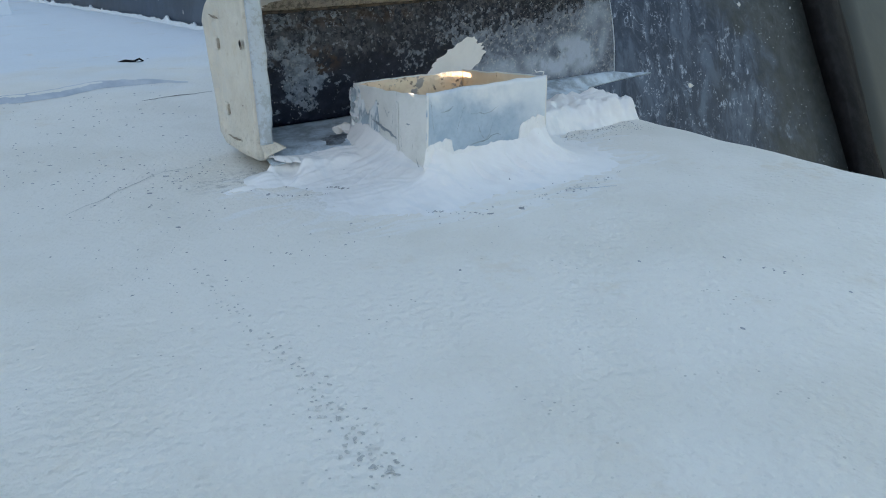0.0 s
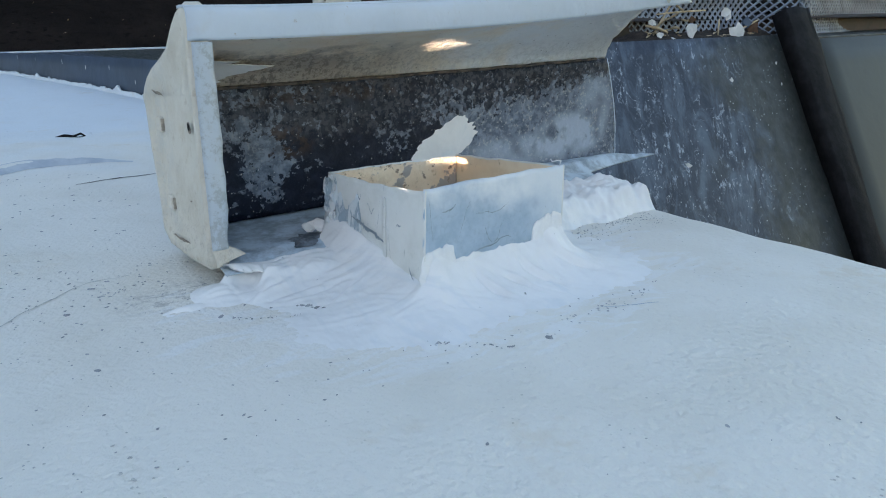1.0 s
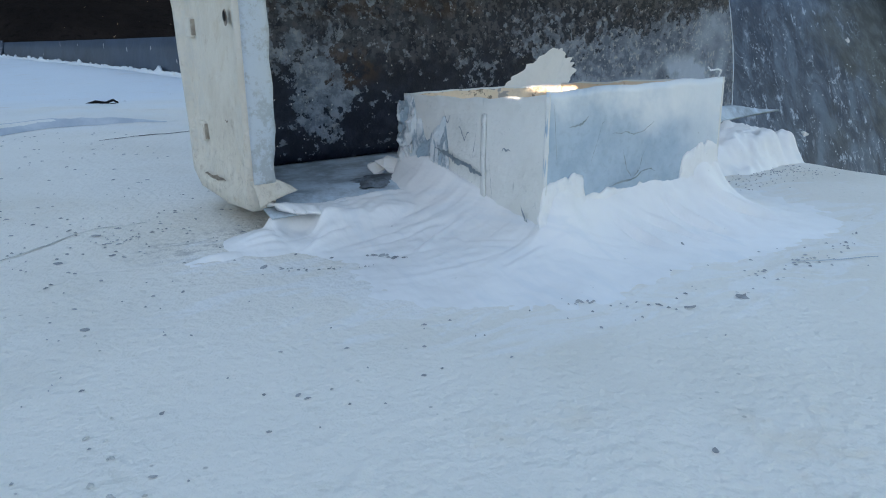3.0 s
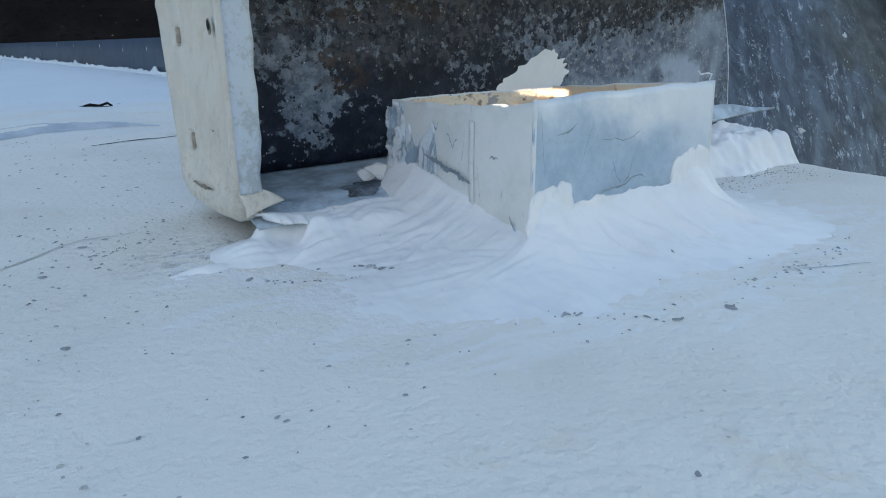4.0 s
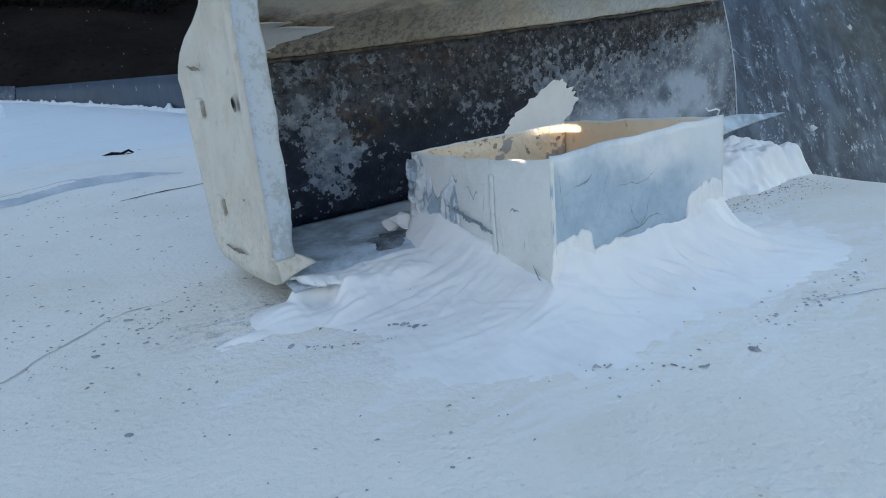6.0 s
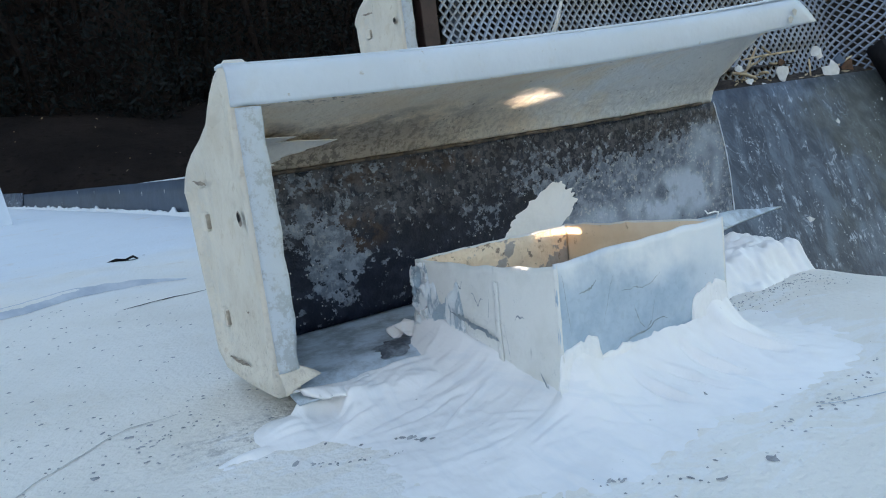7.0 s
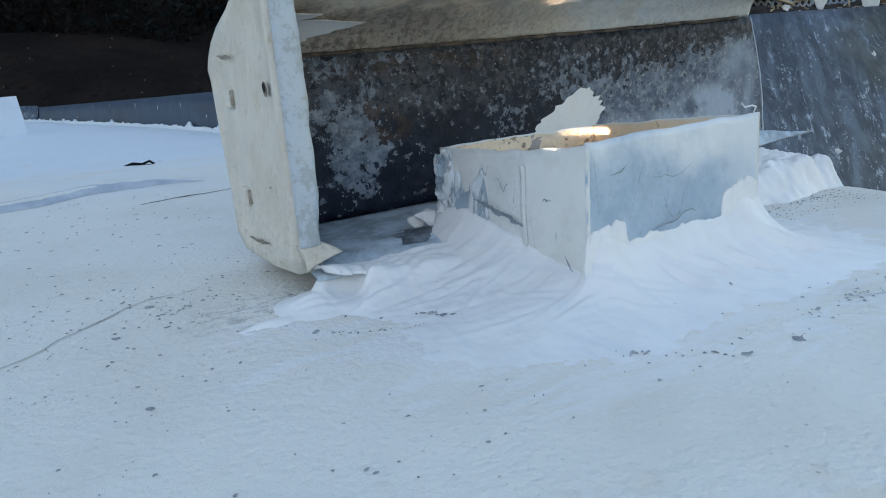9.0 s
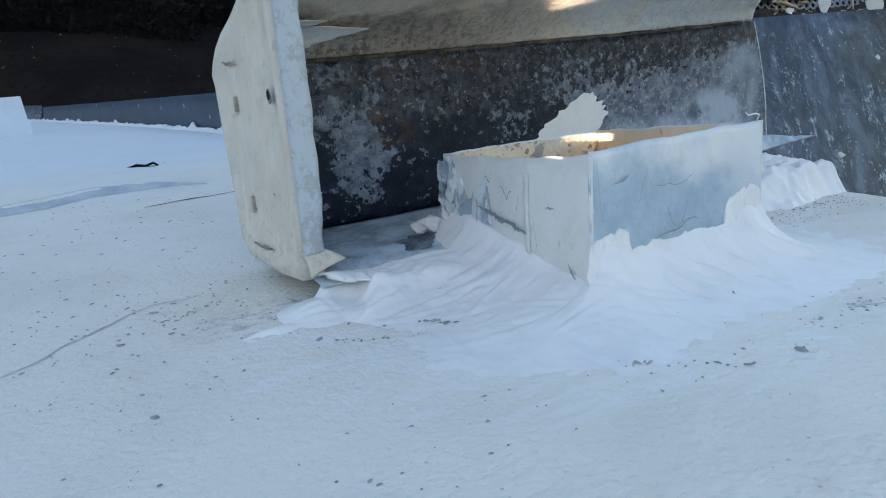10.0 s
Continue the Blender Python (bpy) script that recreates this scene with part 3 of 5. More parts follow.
    # end cap: a face set in a rim that follows the gutter's outline
    outline = [(-0.0735, 0.0115), (-0.073, 0.040), (-0.0725, 0.080), (-0.0725, 0.119), (-0.071, 0.1335), (-0.066, 0.1360)]
    outline += [(-0.060, 0.1332), (-0.0535, 0.1275), (-0.048, 0.1220), (-0.041, 0.1165), (-0.028, 0.1110), (-0.013, 0.1052), (-0.002, 0.0995)]
    outline += [(0.0060, 0.0935), (0.0100, 0.0880), (0.0070, 0.0835), (0.0060, 0.060), (0.0040, 0.034), (0.0020, 0.0135), (-0.012, 0.008), (-0.040, 0.0065), (-0.068, 0.0085)]
    mid = Vector((-0.034, 0.065))
    n = len(outline)
    rings = []
    for depth, inset in ((0.007, 0.0), (-0.0005, 0.0), (-0.0026, 0.03), (-0.0026, 0.12), (-0.0008, 0.17), (-0.0004, 0.5), (-0.0008, 1.0)):
        ring = []
        for k, q in enumerate(outline):
            d = Vector(q).lerp(mid, inset)
            dent = 0.0012 * fbm(d.x, d.y, depth, 50, 3)
            ring.append((depth + dent, d.x, d.y))
        rings.append(ring)
    verts = [v for r in rings[:-1] for v in r] + [(-0.0008, mid.x, mid.y)]
    faces = []
    for r in range(len(rings) - 2):
        for k in range(n):
            k2 = (k + 1) % n
            faces.append((r * n + k, (r + 1) * n + k, (r + 1) * n + k2, r * n + k2))
    last = (len(rings) - 2) * n
    faces += [(last + k, len(verts) - 1, last + (k + 1) % n) for k in range(n)]
    cap = part("end_cap", mesh_of("end_cap", verts, faces, CREAM), ob, "cream pressed end cap with dents and grime")
    sheet_part("cap_liner", lambda s, t: (0.0045, -0.070 + 0.068 * s, 0.013 + 0.078 * t + 0.03 * t * (1 - s)), 8, 8, 0.001, TAR, ob)

    def rim(s, t):
        z = 0.020 + 0.0985 * s
        w = 0.0097 + 0.0009 * fbm(z, 0, 1, 60, 3) - 0.0012 * smooth(0.25, 0.0, s)
        return (-0.0014 + w * t, -0.0745 - 0.0007 * math.sin(math.pi * t) + 0.0004 * fbm(z, t, 0, 80, 2), z)

    sheet_part("cap_rim", rim, 60, 5, -0.0012, WORNRIM, ob, "pale folded rim with chipped paint")
    foot = lambda s, t: (-0.0025 + 0.002 * math.sin(2 * s) + (0.009 + 0.006 * s) * t * (1 - 0.5 * s * (1 - t)), -0.0740 - 0.003 * s, 0.0215 - 0.010 * s + 0.005 * t * s)
    sheet_part("bent_foot", foot, 8, 6, 0.001, CREAM, ob, "torn bent foot of the end cap")
    for y, z in ((-0.0113, 0.075), (-0.0168, 0.0335)):
        # thin added sliver, coloured as the shadow beside each dimple
        part("slot", box_mesh("slot", (-0.0021, y - 0.0058, z - 0.0030), (0.001, y - 0.0046, z + 0.0034), SLOTSHADE, 0.0004), ob, "thin sliver for the shadowed slot beside the dimple")
        part("crimp", box_mesh("crimp", (-0.0024, y - 0.0042, z - 0.0042), (0.001, y + 0.0030, z + 0.0042), CREAM, 0.0010), ob, "crimped dimple")
    if flare:
        for x, z in ((0.338, 0.1415), (0.334, 0.1372)):
            spot = [(x + 0.0022 * math.cos(a) * (1 + 0.3 * math.sin(3 * a)), -0.0752, z + 0.0020 * math.sin(a)) for a in np.linspace(0, 6.28, 13)[:-1]]
            part("rust_spot", mesh_of("rust_spot", spot, [tuple(range(12))], CRACK), ob, "small stained spot on the lip")
    stain = [(-0.0020, -0.0605 + 0.0026 * math.cos(a) * (1 + 0.25 * math.sin(2 * a)), 0.0785 + 0.0030 * math.sin(a)) for a in np.linspace(0, 2 * math.pi, 13)[:-1]]
    part("hole_stain", mesh_of("hole_stain", stain, [tuple(reversed(range(12)))], CAPDIRT), ob, "rusty stain round the screw hole")
    hole = [(-0.0022, -0.0603 + 0.0016 * math.cos(a), 0.0790 + 0.0019 * math.sin(a)) for a in np.linspace(0, 2 * math.pi, 13)[:-1]]
    part("screw_hole", mesh_of("screw_hole", hole, [tuple(reversed(range(12)))], STRIP), ob, "small dark screw hole")
    # creases where the pressing folded
    for (ya, za), (yb, zb), w in (((-0.006, 0.0925), (-0.026, 0.0912), 0.0011), ((-0.026, 0.0912), (-0.028, 0.0985), 0.0006), ((-0.016, 0.0155), (-0.044, 0.0165), 0.0013), ((-0.050, 0.041), (-0.054, 0.041), 0.0006)):
        n, v = 10, []
        for i in range(n + 1):
            q = i / n
            wob = 0.0009 * fbm(q * 2, ya, za, 2, 3)
            h = w * math.sin(math.pi * (0.04 + 0.92 * q)) * (0.5 + abs(fbm(q * 3, za, ya, 2, 2)))
            v += [(-0.0021, ya + (yb - ya) * q, za + (zb - za) * q + wob - h), (-0.0021, ya + (yb - ya) * q, za + (zb - za) * q + wob + h)]
        part("crease", mesh_of("crease", v, [(2 * i, 2 * i + 1, 2 * i + 3, 2 * i + 2) for i in range(n)], CAPDIRT), ob, "dirty crease in the pressed cap")
    return ob


FOLDSHADE = plain("rusty_fold_shade", (0.16, 0.125, 0.10), (0.045, 0.04, 0.04), 110, 0.9)
SLOTSHADE = plain("slot_shade_brown", (0.46, 0.41, 0.34), (0.32, 0.28, 0.23), 220, 0.8)
CAPDIRT = plain("brown_grime", (0.30, 0.25, 0.20), (0.17, 0.14, 0.115), 220, 0.8)
# second gutter's inside is coloured dark in place of its shade
INNER_SHADE = plain("shaded_gutter_inside", (0.035, 0.033, 0.036), (0.060, 0.056, 0.058), 40, 0.9)
CREASED = plain("thin_grey_white_coat", (0.55, 0.66, 0.755), (0.26, 0.32, 0.38), 60, 0.5)
gutter("cut piece of cream gutter lying on the white roof", 0.357, pose(0, 0, 0), 1.0)


def sealant_patch():
    """A thin torn patch of sealant on the gutter's bottom face."""
    verts, faces = [], []
    n = 120
    for ring in (1.0, 0.8, 0.4):
        for k in range(n):
            a = 2 * math.pi * k / n
            r = ring * (1 + 0.32 * fbm(math.cos(a), math.sin(a), 0, 2.0, 2) + 0.10 * fbm(math.cos(a), math.sin(a), 4, 7, 4))
            x = 0.195 + 0.024 * r * math.cos(a) + 0.015 * r * math.sin(a)
            z = 0.042 + 0.018 * r * math.sin(a)
            verts.append((x, -0.0012 - 0.0016 * (1 - ring), z))
    faces = [(r * n + k, r * n + (k + 1) % n, (r + 1) * n + (k + 1) % n, (r + 1) * n + k) for r in range(2) for k in range(n)]
    faces.append(tuple(range(2 * n, 3 * n)))
    tagged(new("sealant_patch", mesh_of("sealant_patch", verts, faces, SEALANT)), "torn white sealant patch stuck on the gutter bottom", "sealant")


sealant_patch()


CLEANCOAT = plain("clean_white_coating", (0.88, 0.88, 0.87), (0.83, 0.83, 0.82), 60, 0.5)


def torn_flap():
    """A torn tongue of coating hanging inside the gutter beside its cap."""
    def flap(s, t):
        y, z = gutter_profile(0.02 + 0.34 * t, 0)
        jag = 0.026 * abs(fbm(t * 4, 0.2, 1, 3, 4))
        reach = 0.050 * (1 - abs(t - 0.60) * 1.5) + jag - 0.016 * math.exp(-((t - 0.80) / 0.06) ** 2)
        return (0.006 + max(0.004, reach) * s, y - 0.0016 - 0.002 * s, z - 0.0012 - 0.0015 * s * t)

    tagged(new("torn_flap", mesh_of("torn_flap", *shell(flap, 16, 20, 0.0005), CLEANCOAT)), "torn flap of white coating inside the gutter", "flap")


torn_flap()

# ---- square outlet box ----
BX0, BX1, BY0, BY1, BTOP = 0.072, 0.161, -0.1505, -0.059, 0.051


def rim_height(k, s):
    """Height of the box's rim along side k (from its first corner, s = 0, to the next)."""
    low, high = ((0.0475, 0.0535), (0.0545, 0.0545), (0.0545, 0.0472), (0.0472, 0.0475))[k]
    sag = (0.0018, 0.0, 0.0, 0.0)[k] * math.sin(math.pi * s)
    return low + (high - low) * s - sag + 0.0008 * fbm(k * 3.1, s, 0, 5, 2) + 0.00045 * fbm(k * 1.7, s, 0, 60, 3)


BOX = [((BX0, BY1), (BX0 - 0.0015, BY1)), ((BX0, BY0), (BX0 - 0.005, BY0 - 0.004)), ((BX1, BY0), (BX1, BY0)), ((BX1, BY1), (BX1, BY1))]


def box_side(k, s, t, inset=0.0):
    """A point of side k of the box: along it by s, up it by t."""
    (ax, ay), (fx, fy) = BOX[k]
    (bx, by), (gx, gy) = BOX[(k + 1) % 4]
    ax, ay, bx, by = ax + (fx - ax) * (1 - t), ay + (fy - ay) * (1 - t), bx + (gx - bx) * (1 - t), by + (gy - by) * (1 - t)
    d = Vector((bx - ax, by - ay)).normalized()
    inward = inset + 0.0012 * math.sin(math.pi * s) + 0.0006 * math.sin(math.pi * s) * fbm(s * 3, t * 2, k, 2, 3)
    z = -0.012 + (rim_height(k, s) + 0.012 - (0.0006 if inset else 0)) * t
    return (ax + (bx - ax) * s - d.y * inward, ay + (by - ay) * s + d.x * inward, z)


def outlet_box():
    ob = tagged(empty("outlet_box", pose(0, 0, 0)), "open square metal outlet box bedded in white sealant", "outlet")
    labels = ("scraped white painted side", "bare blue-grey galvanised side with overspray", "", "")
    for k, material in enumerate((SCRAPED, GALV, SCRAPED, SCRAPED)):
        side = sheet_part("side", lambda s, t, k=k: box_side(k, s, t), 60, 24, 0.0010, material, ob, labels[k])
        sheet_part("liner", lambda s, t, k=k: box_side(k, 0.012 + 0.976 * s, t, 0.0014), 40, 10, 0.0003, CRUMPLED if k == 3 else INSIDE, side, "cream inner face with rust spots")
    # a lapped seam, a scrape down to the steel and scratches on the painted side
    sheet_part("seam", lambda s, t: box_side(0, 0.60 + 0.03 * s + 0.004 * math.sin(7 * t), 0.30 + 0.62 * t, -0.0008), 3, 14, 0.0006, SCRAPED, ob)

    # the sealed near corner, rounded over with paint
    def corner(s, t):
        a = math.pi * (0.5 * s)
        px, py, pz = box_side(0, 1.0, t)
        r = 0.0010 + 0.0007 * fbm(t * 5, 0, 4, 2, 3)
        return (px + 0.0006 - r * math.cos(a), py + 0.0006 - r * math.sin(a), pz - 0.0010)

    sheet_part("corner_fold", corner, 6, 30, 0.0005, SCRAPED, ob, "rounded corner clogged with white paint")

    def scratch(k, s0, t0, s1, t1, w, material, name, label):
        n = 40
        pts = []
        for i in range(n + 1):
            q = i / n
            wob = 0.05 * fbm(q * 0.5, s0, t0, 3, 3)
            half = w * (0.25 + 1.3 * abs(fbm(q * 5, t0, s0, 3, 4))) * math.sin(math.pi * (0.05 + 0.9 * q))
            pts.append((s0 + (s1 - s0) * q, t0 + (t1 - t0) * q + wob, half))
        v = [box_side(k, a, b + sign * h, -0.0010) for a, b, h in pts for sign in (-1, 1)]
        f = [(2 * i, 2 * i + 2, 2 * i + 3, 2 * i + 1) for i in range(n)]
        part(name, mesh_of(name, v, f, material), ob, label)

    marks = ((0, 0.27, 0.69, 0.62, 0.53, 0.032, "scrape"), (0, 0.88, 0.42, 0.97, 0.27, 0.028, "scrape"), (0, 0.54, 0.60, 0.57, 0.88, 0.010, "scratch"),
             (0, 0.44, 0.80, 0.52, 0.81, 0.010, "scratch"), (0, 0.74, 0.71, 0.80, 0.70, 0.010, "scratch"), (0, 0.66, 0.66, 0.69, 0.42, 0.012, "scratch"), (0, 0.34, 0.87, 0.38, 0.88, 0.010, "scratch"),
             (1, 0.02, 0.95, 0.05, 0.62, 0.020, "scratch"), (1, 0.10, 0.82, 0.20, 0.84, 0.008, "scratch"), (1, 0.34, 0.505, 0.60, 0.53, 0.009, "scrape"),
             (1, 0.40, 0.66, 0.46, 0.52, 0.010, "scratch"), (1, 0.54, 0.64, 0.47, 0.52, 0.008, "scratch"), (1, 0.34, 0.74, 0.58, 0.80, 0.005, "scratch"), (1, 0.22, 0.62, 0.30, 0.85, 0.004, "scratch"))
    for k, s0, t0, s1, t1, w, name in marks:
        scratch(k, s0, t0, s1, t1, w, STEEL, name, "ragged scrape down to grey steel" if name == "scrape" else "dark scratch")

    def smear(k, s0, s1, t0, top, rag, material, label, ramp=0.0):
        """Sealant drawn thinly up a side, with a ragged upper edge."""
        def fn(s, t):
            a = s0 + (s1 - s0) * s
            hump = min(1.0, 2.2 * math.sin(math.pi * min(1.0, max(0.0, 0.10 + 0.88 * s))))
            edge = t0 + (top - t0) * hump * (1 - ramp * s) * (1 + rag * (0.5 * fbm(s * (s1 - s0) * 6, k, top, 1.6, 3) + 0.05 * fbm(s * (s1 - s0) * 50, k, top, 1, 2)))
            thick = 0.0003 + 0.0028 * (1 - t) ** 1.5 + 0.0005 * fbm(s * 6, t * 2, k, 3, 4)
            a += 0.02 * t * fbm(t * 2, s * 3, k, 1.5, 3)
            return box_side(k, a, t0 + (edge - t0) * t, -max(0.0003, thick))

        part("smear", mesh_of("smear", *shell(fn, 60, 16, 0.0004), material), ob, label)

    def crust(s, t):
        up = 0.10 + 0.86 * t
        wide = 0.06 + 0.20 * (1 - t) + 0.16 * abs(fbm(up * 5, 0.4, 2, 1.6, 3))
        a = -0.030 + wide * s
        lump = 0.0007 + 0.0048 * abs(fbm(a * 9 + 3 * up, up * 3.5, 6, 1.7, 4)) * math.sin(math.pi * min(1.0, 0.15 + s))
        return box_side(0, a, up, -lump)

    part("crust", mesh_of("crust", *shell(crust, 24, 60, 0.0006), THIN), ob, "torn blue-white sealant crust on the corner")
    smear(0, -0.03, 0.40, 0.20, 0.84, 0.6, THIN, "thin ragged smear of blue-white sealant")
    smear(0, 0.04, 0.86, 0.18, 0.56, 0.35, SEALANT, "sealant drawn up the side", 0.75)
    smear(1, -0.02, 0.24, 0.20, 0.55, 0.30, SEALANT, "sealant drawn up the corner")
    smear(1, 0.15, 0.90, 0.20, 0.45, 0.35, SEALANT, "sealant drawn up the side")
    smear(1, 0.76, 1.03, 0.20, 0.60, 0.35, SEALANT, "sealant drawn up the corner")
    # torn wisps of sealant sticking out of the inner corner, and crumbs at its foot
    for k, (z, reach, up, w) in enumerate(((0.0440, 0.0035, 0.003, 0.0020), (0.0335, 0.0045, 0.003, 0.0050), (0.0285, 0.0035, -0.004, 0.0040), (0.0225, 0.0055, 0.003, 0.0055), (0.0170, 0.0045, -0.003, 0.0040), (0.0385, 0.0022, 0.002, 0.0040))):
        def wisp(s, t, z=z, reach=reach, up=up, w=w, k=k):
            half = w * (1 - s) ** 0.7 * (1 + 0.5 * fbm(s * 3, k, 0, 2, 3)) + 0.0002
            return (BX0 + 0.004 - (reach + 0.004) * s, BY1 - 0.0035 - 0.001 * k % 0.003 - 0.004 * s * s, z + up * s * s + half * (2 * t - 1) + 0.0015 * fbm(s * 2, t, k, 3, 3))

        part("wisp", mesh_of("wisp", *shell(wisp, 8, 4, 0.0007), SEALANT), ob, "torn wisp of sealant")
    return ob


THIN = thin_smear()
STEEL = plain("scratched_grey_steel", (0.20, 0.25, 0.29), (0.31, 0.37, 0.41), 120, 0.45, 0.3)
outlet_box()


def strand():
    pts = [(0.1575, -0.150, 0.0540), (0.1572, -0.1515, 0.0572), (0.155, -0.1515, 0.0578), (0.152, -0.1505, 0.0574), (0.151, -0.150, 0.0588)]
    ob = new("sealant_strand", mesh_of("sealant_strand", *tube(pts, 0.00035), SEALANT))
    tagged(ob, "thin torn white sealant strand on the box rim", "sealant")


strand()


# ---- sealant bed round the box ----
def bed_height(x, y):
    cx, cy, hx, hy = (BX0 + BX1) / 2, (BY0 + BY1) / 2, (BX1 - BX0) / 2, (BY1 - BY0) / 2
    qx, qy = abs(x - cx) - hx, abs(y - cy) - hy
    d = math.hypot(max(qx, 0), max(qy, 0)) + min(0, max(qx, qy))
    left, front, right = max(0, BX0 - x), max(0, BY0 - y), max(0, x - BX1)
    total = left + front + right + 1e-5
    reach = (0.078 * left + 0.050 * front + 0.060 * right) / total if total > 1e-4 else 0.05
    reach *= 1.05 + 0.16 * fbm(x, y, 2, 24, 2) + 0.12 * fbm(x, y, 3, 150, 3)
    # how high it was spread up each side
    along = (y - BY0) / (BY1 - BY0)
    side_climb = 0.008 + 0.013 * smooth(0.10, 1.0, along)
    s = (x - BX0) / (BX1 - BX0)
    front_climb = 0.0145 + 0.004 * math.exp(-((s - 0.07) / 0.07) ** 2) + 0.005 * smooth(0.78, 0.93, s)
    right_climb = 0.012 - 0.005 * smooth(0, 1, along)
    climb = (side_climb * left + front_climb * front + right_climb * right) / total if total > 1e-4 else max(side_climb, front_climb)
    climb *= 1 + 0.14 * fbm(x, y, 7, 45, 2)
    # brush hairs leave the box and bend away along it
    turn = math.atan2(y - cy, x - cx) + (7.0 * d if left > front else -6.0 * d)
    comb = 0.5 * noise.noise(Vector((turn * 7, d * 16, 1.7))) + 0.42 * noise.noise(Vector((turn * 17, d * 22, 5.1))) + 0.26 * noise.noise(Vector((turn * 38, d * 30, 9.3)))
    u = max(0.0, d) / max(0.012, reach)
    h = climb * math.exp(-max(0, d) / 0.0095) + 0.0058 * (max(0.0, 1 - u) ** 1.6 if u < 1 else 0.6 * (1 - u)) + 0.0006
    h += 0.0014 * comb * smooth(1.05, 0.45, u) * smooth(0, 0.008, d)
    # ridge over the front edge of the gutter's back, between cap and box
    off = y + 0.079 - 0.0012 * math.sin(70 * x) - 0.05 * max(0, x - 0.02) + 0.0022 * fbm(x, y, 11, 40, 3)
    crest = 0.0125 - 0.035 * max(0.0, x - 0.01) + 0.0010 * fbm(x, y, 13, 30, 2)
    pulled = 0.55 * noise.noise(Vector((y * 150 + 25 * x, x * 22, 3.3))) + 0.35 * noise.noise(Vector((y * 330 + 60 * x, x * 30, 7.7)))
    ridge = crest * (smooth(0.010, 0.002, off) if off > 0 else math.exp(-((off / 0.021) ** 2))) * smooth(-0.005, 0.009, x + 0.15 * (y + 0.08)) * smooth(0.10, 0.07, x)
    h = max(h if y < -0.060 - 0.25 * max(0, 0.05 - x) or x > 0.17 else h - 0.012 * smooth(0.0, 0.010, BX0 - x), ridge * (1 + 0.28 * pulled))
    # lump at the open end of the gutter's back
    e = smooth(0.175, 0.21, x) * smooth(0.312, 0.298, x + 0.1 * (y + 0.095)) * smooth(-0.108, -0.094, y + 0.006 * fbm(x, y, 3, 40, 3)) * smooth(-0.035, -0.060, y)
    h = max(h, 0.0170 * e + 0.0042 * fbm(x, y, 6, 85, 4) * e + 0.0012 * comb * e)
    # thin dabs that ran out past the cap's foot
    foot = math.exp(-(((x + 0.001) / 0.013) ** 2 + ((y + 0.082) / 0.015) ** 2))
    dab = math.exp(-(((x + 0.020 - 0.5 * (y + 0.086)) / 0.013) ** 2 + ((y + 0.090) / 0.0050) ** 2)) * smooth(-0.25, 0.25, fbm(x, y, 8, 90, 3) + 0.1)
    h = max(h, 0.0062 * foot - 0.0004 + 0.0010 * pulled * foot, 0.0034 * dab - 0.0003)
    # hollow under the torn lip beside the cap's foot
    scoop = math.exp(-(((x - 0.0100 - 0.2 * (y + 0.086)) / 0.0078) ** 4 + ((y + 0.0870) / 0.0105) ** 4))
    h += scoop * (min(h, 0.0030) - h)
    if BX0 + 0.001 < x < BX1 - 0.001 and BY0 + 0.001 < y < BY1 - 0.001:
        h = -0.02
    return max(-0.004, h - 0.0012)


